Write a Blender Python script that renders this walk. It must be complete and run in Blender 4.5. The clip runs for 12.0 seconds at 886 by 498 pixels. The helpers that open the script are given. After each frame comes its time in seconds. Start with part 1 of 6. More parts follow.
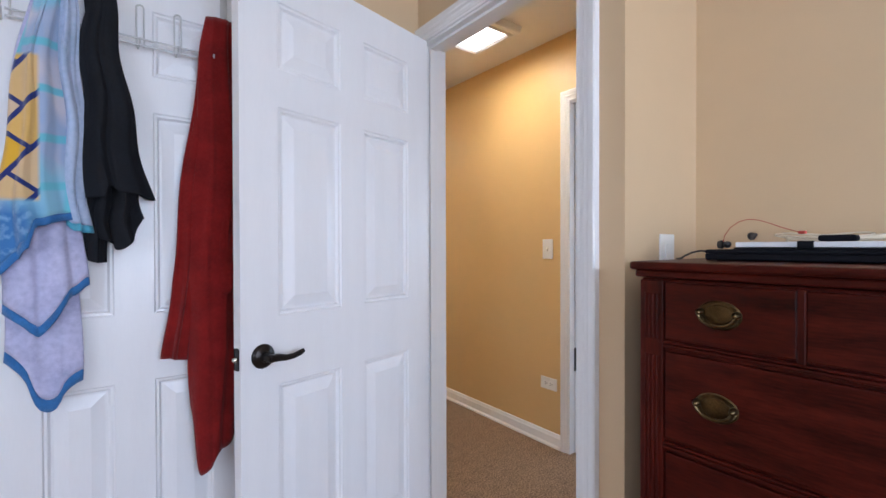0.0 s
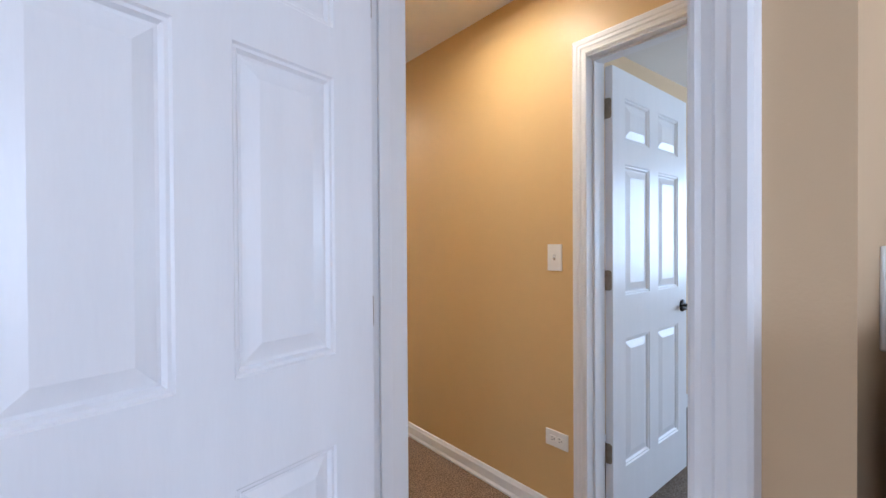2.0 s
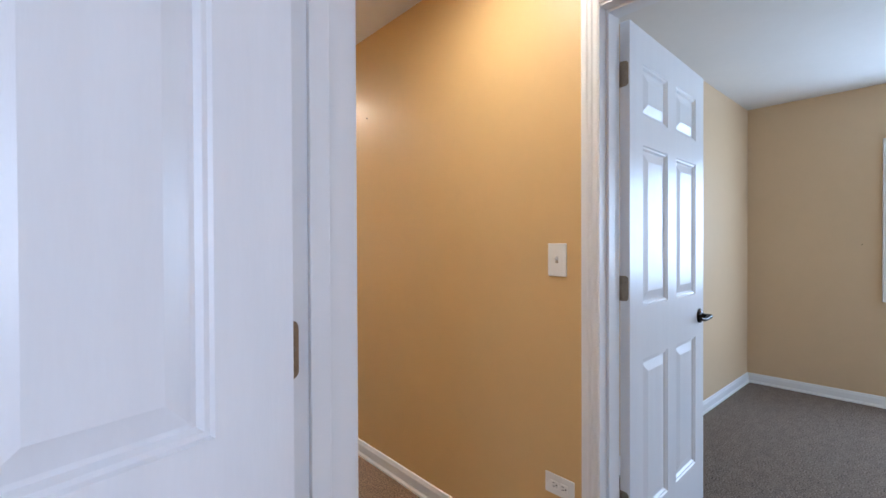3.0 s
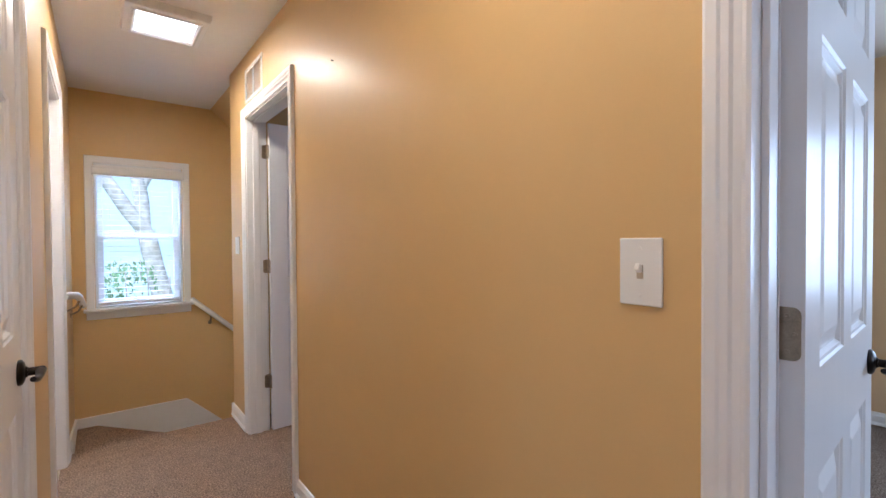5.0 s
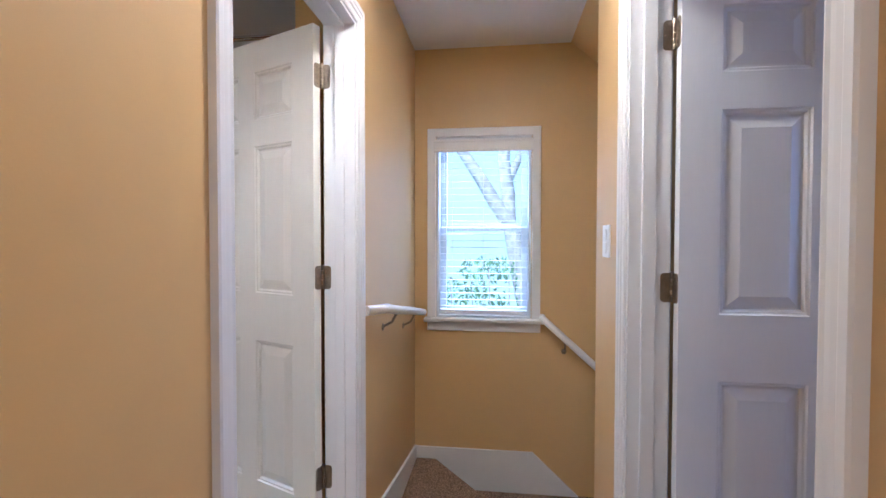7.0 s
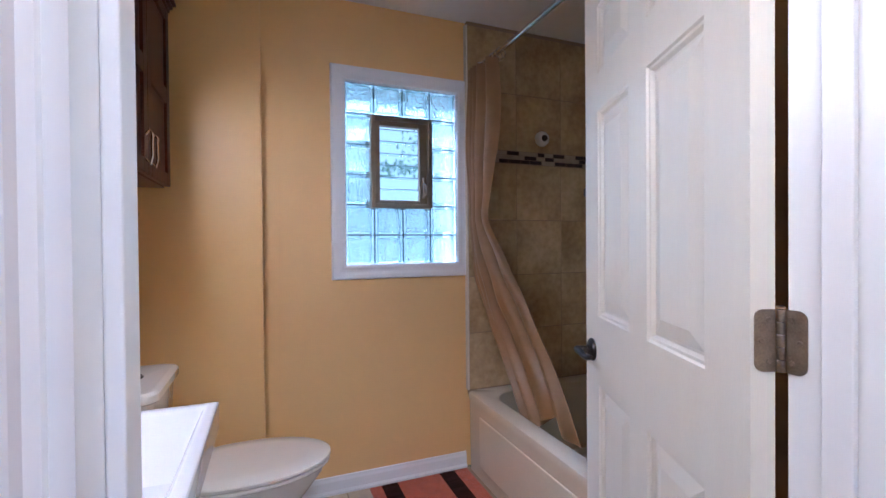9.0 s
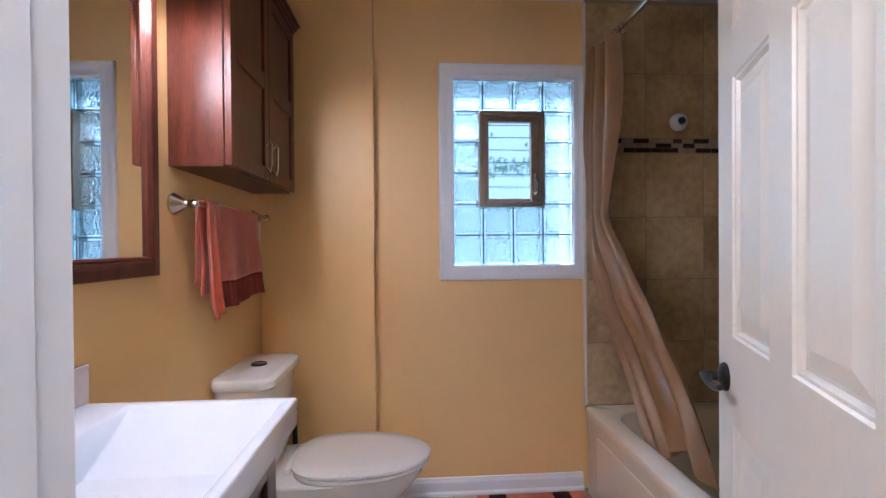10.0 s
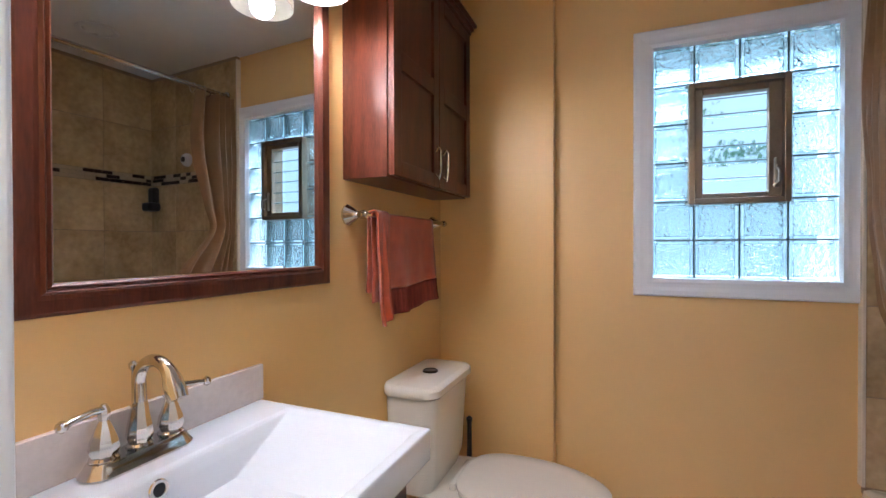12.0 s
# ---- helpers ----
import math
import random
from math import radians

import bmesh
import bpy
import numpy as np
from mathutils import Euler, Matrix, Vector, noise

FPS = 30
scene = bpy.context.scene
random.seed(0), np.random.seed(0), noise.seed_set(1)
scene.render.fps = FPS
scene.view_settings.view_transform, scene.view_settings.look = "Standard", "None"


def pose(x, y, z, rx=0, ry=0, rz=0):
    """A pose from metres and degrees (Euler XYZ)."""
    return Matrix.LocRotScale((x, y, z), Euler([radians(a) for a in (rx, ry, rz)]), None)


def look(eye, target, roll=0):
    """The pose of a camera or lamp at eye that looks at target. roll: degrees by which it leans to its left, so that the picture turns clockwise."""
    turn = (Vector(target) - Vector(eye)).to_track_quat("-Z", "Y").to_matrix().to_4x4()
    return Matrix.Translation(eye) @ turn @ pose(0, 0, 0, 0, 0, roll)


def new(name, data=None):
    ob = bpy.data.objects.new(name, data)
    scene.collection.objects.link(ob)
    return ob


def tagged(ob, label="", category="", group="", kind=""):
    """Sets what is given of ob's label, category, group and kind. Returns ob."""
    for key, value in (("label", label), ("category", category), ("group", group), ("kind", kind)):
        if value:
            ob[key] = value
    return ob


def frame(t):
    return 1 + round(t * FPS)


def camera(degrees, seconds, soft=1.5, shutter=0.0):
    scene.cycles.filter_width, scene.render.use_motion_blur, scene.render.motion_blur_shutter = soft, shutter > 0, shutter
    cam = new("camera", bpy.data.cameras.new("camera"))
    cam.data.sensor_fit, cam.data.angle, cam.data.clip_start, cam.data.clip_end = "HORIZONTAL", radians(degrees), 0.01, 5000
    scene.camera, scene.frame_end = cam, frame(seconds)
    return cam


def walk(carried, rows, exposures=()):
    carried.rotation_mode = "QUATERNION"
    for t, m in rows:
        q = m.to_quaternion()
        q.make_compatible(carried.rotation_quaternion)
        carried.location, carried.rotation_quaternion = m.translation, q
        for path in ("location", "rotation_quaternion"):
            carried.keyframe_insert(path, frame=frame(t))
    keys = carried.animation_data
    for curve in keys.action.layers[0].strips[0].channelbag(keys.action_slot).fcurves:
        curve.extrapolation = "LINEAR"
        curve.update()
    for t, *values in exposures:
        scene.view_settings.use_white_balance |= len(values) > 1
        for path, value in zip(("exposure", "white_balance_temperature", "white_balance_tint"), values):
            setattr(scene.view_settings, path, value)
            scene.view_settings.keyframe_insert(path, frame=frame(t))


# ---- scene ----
cam = camera(90.4, 12.0)
PATH = [
    (0.0, pose(-0.122, -0.052, 1.223, 89.48, 0.14, -36.64)),
    (0.5, pose(-0.003, 0.057, 1.235, 89.48, 0.29, -36.78)),
    (1.0, pose(0.107, 0.187, 1.242, 89.48, 0.33, -37.00)),
    (1.5, pose(0.211, 0.336, 1.253, 89.45, 0.35, -37.72)),
    (2.0, pose(0.364, 0.486, 1.256, 89.49, 0.34, -38.59)),
    (2.5, pose(0.508, 0.641, 1.262, 89.23, 0.25, -39.83)),
    (3.0, pose(0.633, 0.800, 1.252, 89.50, 0.25, -41.33)),
    (3.2, pose(0.682, 0.859, 1.250, 89.55, 0.26, -41.82)),
    (4.8, pose(1.189, 1.287, 1.251, 89.08, 0.45, -39.73)),
    (5.0, pose(1.240, 1.325, 1.253, 89.02, 0.39, -38.00)),
    (5.5, pose(1.439, 1.557, 1.238, 88.96, 0.51, -26.56)),
    (6.0, pose(1.584, 2.008, 1.213, 88.75, 0.01, -8.65)),
    (6.5, pose(1.613, 2.498, 1.217, 88.84, -0.13, -0.64)),
    (7.0, pose(1.599, 2.945, 1.242, 88.71, -0.07, 6.97)),
    (7.5, pose(1.543, 3.342, 1.239, 89.15, 0.64, 23.68)),
    (7.7, pose(1.523, 3.458, 1.229, 89.30, 0.67, 32.00)),
    (9.3, pose(1.326, 3.931, 1.237, 89.42, 0.56, 74.44)),
    (9.5, pose(1.320, 3.966, 1.236, 89.46, 0.62, 78.09)),
    (10.0, pose(1.287, 4.028, 1.238, 89.52, 0.44, 86.19)),
    (10.5, pose(1.228, 4.081, 1.235, 89.54, 0.33, 93.48)),
    (11.0, pose(1.181, 4.116, 1.247, 89.44, 0.25, 100.62)),
    (11.5, pose(1.135, 4.125, 1.256, 89.54, 0.17, 107.17)),
    (12.0, pose(1.096, 4.128, 1.270, 89.54, 0.14, 112.60)),
]
EXPOSURE = [(0.0, 0.05, 5950, 10), (2.5, 0.03, 5600, 10), (5.0, -0.07, 5600, 13), (6.5, -0.06, 5400, 13), (7.5, 0.04, 4650, 13), (9.5, 0.14, 4850, 19), (12.0, 0.22, 5250, 13)]
walk(cam, PATH, EXPOSURE)

# ---- light ----
world = bpy.data.worlds.new("sky")
scene.world = world
world.use_nodes = True
wn = world.node_tree.nodes
sky = wn.new("ShaderNodeTexSky")
sky.sky_type = "NISHITA"
sky.sun_disc = False
sky.sun_elevation = radians(50)
sky.sun_rotation = radians(215)
wn["Background"].inputs["Strength"].default_value = 0.13
world.node_tree.links.new(sky.outputs["Color"], wn["Background"].inputs["Color"])

sun = new("sun", bpy.data.lights.new("sun", "SUN"))
sun.data.energy, sun.data.angle, sun.data.color = 4.5, radians(0.5), (1.0, 0.95, 0.87)
sun.matrix_basis = look((-6, -9, 14), (0, 0, 0))


def area_lamp(name, eye, target, sx, sy, watts, color):
    data = bpy.data.lights.new(name, "AREA")
    data.shape, data.size, data.size_y = "RECTANGLE", sx, sy
    data.energy, data.color = watts, color
    ob = new(name, data)
    ob.matrix_basis = look(eye, target)
    return ob


DAY = (0.72, 0.81, 1.0)
area_lamp("daylight_hall_window", (1.51, 6.75, 2.75), (1.45, 4.6, 0.9), 1.1, 1.1, 340, (0.66, 0.79, 1.0))
area_lamp("daylight_bath_window", (-1.75, 4.55, 2.75), (0.0, 4.5, 0.9), 1.0, 0.9, 150, (0.66, 0.83, 1.0))
area_lamp("daylight_bedroom_south", (0.15, -2.58, 1.45), (0.25, 0.0, 1.35), 1.5, 1.3, 62, DAY)
area_lamp("daylight_bedroom_west", (-2.98, -1.45, 1.45), (1.2, 1.2, 1.1), 1.5, 1.3, 42, DAY)
# added fill for the empty room; no south window is known there
area_lamp("daylight_guest_south", (4.2, -1.98, 1.45), (3.6, 1.0, 1.55), 1.5, 1.2, 45, (0.62, 0.78, 1.0))
area_lamp("daylight_guest_east", (5.40, 0.40, 1.425), (2.4, 0.55, 1.35), 1.24, 1.06, 42, (0.62, 0.78, 1.0))
area_lamp("daylight_side_room", (4.48, 3.7, 1.45), (2.4, 3.8, 1.2), 0.9, 1.2, 11, (0.42, 0.55, 1.0))
for ly, watts in ((1.885, 8.4), (4.135, 19.0)):
    area_lamp("hall_panel_light", (1.54, ly, 2.405), (1.54, ly, 0), 0.25, 0.25, watts, (1.0, 0.84, 0.62))
for lx in (0.218, 0.413, 0.608):
    bulb_light = new("vanity_bulb_light", bpy.data.lights.new("vanity_bulb_light", "POINT"))
    bulb_light.data.energy, bulb_light.data.color, bulb_light.data.shadow_soft_size = 10.2, (1.0, 0.89, 0.77), 0.03
    bulb_light.location = (lx, 3.435, 1.895)


# ---- materials ----
def material(name, color, rough=0.5, metal=0.0, var=0.06, scale=6.0, bump=0.0, bump_scale=200.0, spec=0.5, fine=9.0, grain=0.35, tint=None, stretch=None, coat=0.0, sheen=0.0, relief=0.002, coat_rough=0.15):
    """A principled surface with two scales of colour variation and fine relief."""
    m = bpy.data.materials.new(name)
    m.use_nodes = True
    nt = m.node_tree
    b = nt.nodes["Principled BSDF"]
    b.inputs["Metallic"].default_value = metal
    b.inputs["Specular IOR Level"].default_value = spec
    b.inputs["Coat Weight"].default_value = coat
    b.inputs["Coat Roughness"].default_value = coat_rough
    b.inputs["Sheen Weight"].default_value = sheen
    co = nt.nodes.new("ShaderNodeTexCoord")
    mp = nt.nodes.new("ShaderNodeMapping")
    if stretch:
        mp.inputs["Scale"].default_value = stretch
    nt.links.new(co.outputs["Object"], mp.inputs["Vector"])
    n1 = nt.nodes.new("ShaderNodeTexNoise")
    n1.inputs["Scale"].default_value, n1.inputs["Detail"].default_value = scale, 6
    n2 = nt.nodes.new("ShaderNodeTexNoise")
    n2.inputs["Scale"].default_value, n2.inputs["Detail"].default_value = scale * fine, 3
    for n in (n1, n2):
        nt.links.new(mp.outputs[0], n.inputs["Vector"])
    mixf = nt.nodes.new("ShaderNodeMix")
    mixf.inputs["Factor"].default_value = grain
    nt.links.new(n1.outputs["Fac"], mixf.inputs["A"])
    nt.links.new(n2.outputs["Fac"], mixf.inputs["B"])
    ramp = nt.nodes.new("ShaderNodeValToRGB")
    lo = [max(0, c * (1 - var)) for c in color]
    hi = [min(1, c * (1 + var)) for c in (tint or color)]
    ramp.color_ramp.elements[0].position, ramp.color_ramp.elements[0].color = 0.32, (*lo, 1)
    ramp.color_ramp.elements[1].position, ramp.color_ramp.elements[1].color = 0.68, (*hi, 1)
    nt.links.new(mixf.outputs[0], ramp.inputs["Fac"])
    nt.links.new(ramp.outputs["Color"], b.inputs["Base Color"])
    mr = nt.nodes.new("ShaderNodeMapRange")
    mr.inputs["To Min"].default_value, mr.inputs["To Max"].default_value = rough * 0.88, min(1, rough * 1.12)
    nt.links.new(n1.outputs["Fac"], mr.inputs["Value"])
    nt.links.new(mr.outputs[0], b.inputs["Roughness"])
    if bump:
        nb = nt.nodes.new("ShaderNodeTexNoise")
        nb.inputs["Scale"].default_value, nb.inputs["Detail"].default_value = bump_scale, 3
        nt.links.new(mp.outputs[0], nb.inputs["Vector"])
        bp = nt.nodes.new("ShaderNodeBump")
        bp.inputs["Strength"].default_value, bp.inputs["Distance"].default_value = bump, relief
        nt.links.new(nb.outputs["Fac"], bp.inputs["Height"])
        nt.links.new(bp.outputs["Normal"], b.inputs["Normal"])
    return m


def glow(name, color, strength):
    m = bpy.data.materials.new(name)
    m.use_nodes = True
    b = m.node_tree.nodes["Principled BSDF"]
    b.inputs["Base Color"].default_value = (*[0.04 * c for c in color], 1)
    b.inputs["Emission Color"].default_value = (*color, 1)
    b.inputs["Emission Strength"].default_value = strength
    return m


def glassy(name, color, rough, bump=0.0, bump_scale=20.0, ior=1.45, relief=0.002):
    m = material(name, color, rough, var=0.02, bump=bump, bump_scale=bump_scale, relief=relief)
    b = m.node_tree.nodes["Principled BSDF"]
    b.inputs["Transmission Weight"].default_value = 1.0
    b.inputs["IOR"].default_value = ior
    return m


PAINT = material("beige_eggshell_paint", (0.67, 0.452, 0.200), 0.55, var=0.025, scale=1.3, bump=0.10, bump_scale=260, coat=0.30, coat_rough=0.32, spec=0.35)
# the hall's beige again, greyed in its colour for the daylit rooms
DAYPAINT = material("beige_paint_greyed_for_daylight", (0.66, 0.485, 0.295), 0.46, var=0.025, scale=1.3, bump=0.10, bump_scale=260)
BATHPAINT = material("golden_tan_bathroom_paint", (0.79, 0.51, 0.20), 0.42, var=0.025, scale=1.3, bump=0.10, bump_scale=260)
CEIL = material("flat_white_ceiling_paint", (0.80, 0.78, 0.75), 0.85, var=0.02, scale=2, bump=0.15, bump_scale=180)
WHITE = material("white_semigloss_trim_paint", (0.80, 0.80, 0.80), 0.32, var=0.02, scale=3, bump=0.05, bump_scale=120)
DOOR = material("white_moulded_door_paint", (0.81, 0.81, 0.82), 0.30, var=0.02, scale=4, bump=0.06, bump_scale=90, stretch=(6, 6, 0.7))
# white door paint with warm lamplight mixed into its colour
WARMDOOR = material("lamp_warmed_door_paint", (0.82, 0.79, 0.69), 0.30, var=0.02, scale=4, bump=0.16, bump_scale=90, stretch=(6, 6, 0.7))
PLASTIC = material("white_switch_plastic", (0.82, 0.81, 0.77), 0.28, var=0.01)
CARPET = material("brown_grey_cut_pile_carpet", (0.175, 0.115, 0.076), 0.95, var=0.55, scale=17, fine=7.5, grain=0.84, bump=1.0, bump_scale=380, spec=0.05, tint=(0.29, 0.198, 0.132))
MAHOG = material("red_mahogany_varnish", (0.026, 0.0030, 0.0020), 0.36, var=0.5, scale=5, bump=0.05, bump_scale=60, tint=(0.062, 0.0068, 0.0036), stretch=(6, 0.8, 6), spec=0.16)
MAHOGV = material("red_mahogany_upright_grain", (0.026, 0.0032, 0.0020), 0.36, var=0.5, scale=5, bump=0.05, bump_scale=60, tint=(0.062, 0.0068, 0.0036), stretch=(6, 6, 0.8), spec=0.16)
CHERRY = material("dark_cherry_veneer", (0.060, 0.014, 0.007), 0.33, var=0.32, scale=6, bump=0.04, bump_scale=60, tint=(0.095, 0.025, 0.012), stretch=(5, 5, 0.7), spec=0.28)
ESPRESSO = material("dark_brown_stained_wood", (0.055, 0.026, 0.018), 0.32, var=0.30, scale=6, bump=0.04, bump_scale=60, stretch=(5, 5, 0.7), coat=0.2)
BRASS = material("antique_brass", (0.125, 0.085, 0.040), 0.34, metal=1.0, var=0.45, scale=30)
RACK = material("pale_grey_wire_enamel", (0.52, 0.52, 0.51), 0.35, var=0.08, scale=30)
LAV = material("lavender_terry_cotton", (0.40, 0.42, 0.66), 0.95, var=0.16, scale=9, bump=0.8, bump_scale=480, spec=0.1, tint=(0.55, 0.55, 0.74), sheen=0.3)
HEM = material("blue_terry_hem", (0.045, 0.17, 0.42), 0.95, var=0.25, scale=16, bump=0.8, bump_scale=480, spec=0.1, sheen=0.3)
PALEBLUE = material("pale_blue_terry_cotton", (0.34, 0.47, 0.66), 0.95, var=0.12, scale=9, bump=0.8, bump_scale=480, spec=0.1, tint=(0.50, 0.56, 0.72), sheen=0.3)
TEAL = material("turquoise_terry_hem", (0.10, 0.38, 0.52), 0.95, var=0.2, scale=16, bump=0.8, bump_scale=480, spec=0.1, sheen=0.3)
BRONZE = material("oil_rubbed_bronze", (0.018, 0.013, 0.011), 0.30, metal=0.6, var=0.3, scale=30)
NICKEL = material("aged_nickel_hinge_metal", (0.33, 0.27, 0.20), 0.34, metal=1.0, var=0.25, scale=40)
CHROME = material("polished_chrome", (0.62, 0.59, 0.55), 0.12, metal=1.0, var=0.03)
ALU = material("weathered_aluminium", (0.30, 0.235, 0.165), 0.42, metal=1.0, var=0.15, scale=20)
PORC = material("white_porcelain", (0.70, 0.67, 0.62), 0.10, var=0.01, coat=0.5)
# white sink glaze; the window's blue daylight is put into the colour
SINKW = material("daylight_tinted_sink_glaze", (0.66, 0.69, 0.76), 0.12, var=0.01, coat=0.5)
TUB = material("almond_enamel", (0.74, 0.66, 0.52), 0.14, var=0.02, coat=0.4)
TILE = material("tan_marbled_wall_tile", (0.42, 0.288, 0.142), 0.26, var=0.20, scale=3.2, tint=(0.565, 0.42, 0.238), bump=0.05, bump_scale=30)
GROUT = material("tan_grout", (0.30, 0.22, 0.14), 0.9, var=0.08, scale=40)
MOSA = material("dark_glass_mosaic", (0.035, 0.025, 0.025), 0.15, var=0.3, scale=20)
MOSB = material("pale_stone_mosaic", (0.38, 0.29, 0.185), 0.3, var=0.15, scale=20)
FTILE = material("cream_floor_tile", (0.50, 0.42, 0.31), 0.35, var=0.12, scale=5)
RED = material("brick_red_terry_cotton", (0.19, 0.010, 0.009), 0.95, var=0.28, scale=14, bump=0.8, bump_scale=500, spec=0.1, sheen=0.15)
RUST = material("rust_orange_terry_cotton", (0.44, 0.082, 0.030), 0.95, var=0.28, scale=22, bump=0.9, bump_scale=420, spec=0.1, sheen=0.4)
MAROON = material("maroon_woven_band", (0.13, 0.026, 0.022), 0.9, var=0.45, scale=7, bump=0.6, bump_scale=60, spec=0.1, stretch=(8, 8, 0.25), tint=(0.24, 0.050, 0.034))
WEAVE = material("dark_brown_woven_stripe", (0.030, 0.013, 0.011), 0.9, var=0.6, scale=22, bump=0.6, bump_scale=300, spec=0.1, stretch=(2, 0.4, 1))
BLACK = material("black_cotton_cloth", (0.010, 0.011, 0.014), 0.85, var=0.3, scale=20, bump=0.3, bump_scale=400, spec=0.2)
CURT = material("taupe_satin_shower_cloth", (0.27, 0.150, 0.064), 0.34, var=0.10, scale=10, bump=0.08, bump_scale=300, spec=0.6)
RUBBER = material("dark_rubber_and_plastic", (0.012, 0.012, 0.014), 0.45, var=0.2, scale=30)
LAPTOP = material("matt_black_laptop_shell", (0.006, 0.006, 0.009), 0.75, var=0.2, scale=30, spec=0.15)
PAPER = material("white_paper", (0.80, 0.80, 0.82), 0.7, var=0.02)
COPPER = material("red_enamelled_wire", (0.45, 0.05, 0.035), 0.4, var=0.05)
BLIND = material("white_blind_slat", (0.80, 0.82, 0.84), 0.40, var=0.02)
VINYL = material("white_vinyl_sash", (0.72, 0.76, 0.80), 0.35, var=0.02)
# switch plastic darkened to paint in the shade round the toggle
SHADOWGAP = material("shaded_slot_plastic", (0.42, 0.38, 0.31), 0.5, var=0.1, scale=60)
GLASS = glassy("clear_window_glass", (0.95, 0.98, 1.0), 0.0, ior=1.02)
LOUVRE = glassy("pale_green_louvre_glass", (0.90, 0.97, 0.97), 0.06, bump=0.4, bump_scale=14, ior=1.25)
BLOCK = glassy("wavy_pressed_glass", (0.92, 0.99, 0.99), 0.0, bump=1.0, bump_scale=72, ior=1.48, relief=0.011)
BLOCKB = glassy("rippled_pressed_glass", (0.88, 0.97, 0.96), 0.03, bump=1.0, bump_scale=26, ior=1.30, relief=0.010)
BLOCKRIM = glassy("pale_glass_rim", (0.84, 0.95, 0.96), 0.10, bump=0.3, bump_scale=30, ior=1.18)
MORTAR = material("grey_green_mortar", (0.12, 0.18, 0.18), 0.8, var=0.1, scale=40)
FROST = glassy("frosted_lamp_glass", (0.60, 0.56, 0.47), 0.42, ior=1.2)
FROST.node_tree.nodes["Principled BSDF"].inputs["Transmission Weight"].default_value = 0.82
MIRROR = material("silvered_mirror", (0.88, 0.88, 0.87), 0.01, metal=1.0, var=0.0)
GLOW_PANEL = glow("lit_ceiling_diffuser", (1.0, 0.97, 0.93), 7.0)
OUTGLOW = glow("glowing_pale_outdoors", (0.67, 0.87, 1.0), 1.0)
OUTGLOWN = glow("glowing_bright_outdoors", (0.64, 0.85, 1.0), 1.3)
GLOW_BULB = glow("lit_white_bulb", (0.93, 0.96, 1.0), 5.0)
# bark and leaf colours carry the outdoor glare, paler than their own tone
BARK = material("glare_paled_bark", (0.54, 0.57, 0.60), 0.9, var=0.35, scale=12, bump=0.8, bump_scale=30)
LEAF = material("glare_paled_leaf", (0.22, 0.42, 0.27), 0.6, var=0.4, scale=20)
GRASS = material("lawn_grass", (0.11, 0.17, 0.07), 0.9, var=0.4, scale=3)
SIDING = material("white_house_siding", (0.75, 0.76, 0.76), 0.6, var=0.05, scale=2)
ROOF = material("grey_roof_shingles", (0.13, 0.12, 0.12), 0.9, var=0.3, scale=10)


def vary_pieces(m):
    """Shifts the pattern from piece to piece, so that no two look alike."""
    nt = m.node_tree
    info = nt.nodes.new("ShaderNodeObjectInfo")
    mult = nt.nodes.new("ShaderNodeVectorMath")
    mult.operation = "SCALE"
    mult.inputs[0].default_value = (37.0, 19.0, 53.0)
    nt.links.new(info.outputs["Random"], mult.inputs["Scale"])
    for n in nt.nodes:
        if n.type == "MAPPING":
            nt.links.new(mult.outputs[0], n.inputs["Location"])


for piece_material in (TILE, FTILE, BLOCK, BLOCKB, MOSA, MOSB):
    vary_pieces(piece_material)


# ---- shaping helpers ----
def finish(name, bm, mat, parent=None, label="", smooth=False):
    me = bpy.data.meshes.new(name)
    bmesh.ops.recalc_face_normals(bm, faces=bm.faces)
    bm.to_mesh(me)
    bm.free()
    me.materials.append(mat)
    if smooth:
        for p in me.polygons:
            p.use_smooth = True
        me.set_sharp_from_angle(angle=radians(38))
    ob = new(name, me)
    if parent:
        ob.parent = parent
    if label:
        ob["label"] = label
    return ob


def part(name, bm, mat, parent, label="", smooth=False):
    return finish(name, bm, mat, parent, label, smooth)


def thing(name, m, label, category, group=""):
    ob = new(name)
    ob.empty_display_size = 0.05
    ob.matrix_basis = m
    return tagged(ob, label, category, group)


def setting(name, bm, mat, label="", category="", at=None):
    ob = tagged(finish(name, bm, mat), label, category, kind="structure")
    if at:
        ob.matrix_basis = at
    return ob


def box(bm, x0, x1, y0, y1, z0, z1, bev=0.0, m=None, seg=2):
    vs = bmesh.ops.create_cube(bm, size=1.0)["verts"]
    for v in vs:
        v.co = Vector((x0 + (v.co.x + 0.5) * (x1 - x0), y0 + (v.co.y + 0.5) * (y1 - y0), z0 + (v.co.z + 0.5) * (z1 - z0)))
    if bev:
        es = list({e for v in vs for e in v.link_edges})
        r = bmesh.ops.bevel(bm, geom=es, offset=bev, segments=seg, affect="EDGES", profile=0.5)
        vs = list({v for f in r["faces"] for v in f.verts} | {v for v in vs if v.is_valid})
    if m:
        for v in vs:
            v.co = m @ v.co
    return vs


def bx(*a, **k):
    bm = bmesh.new()
    box(bm, *a, **k)
    return bm


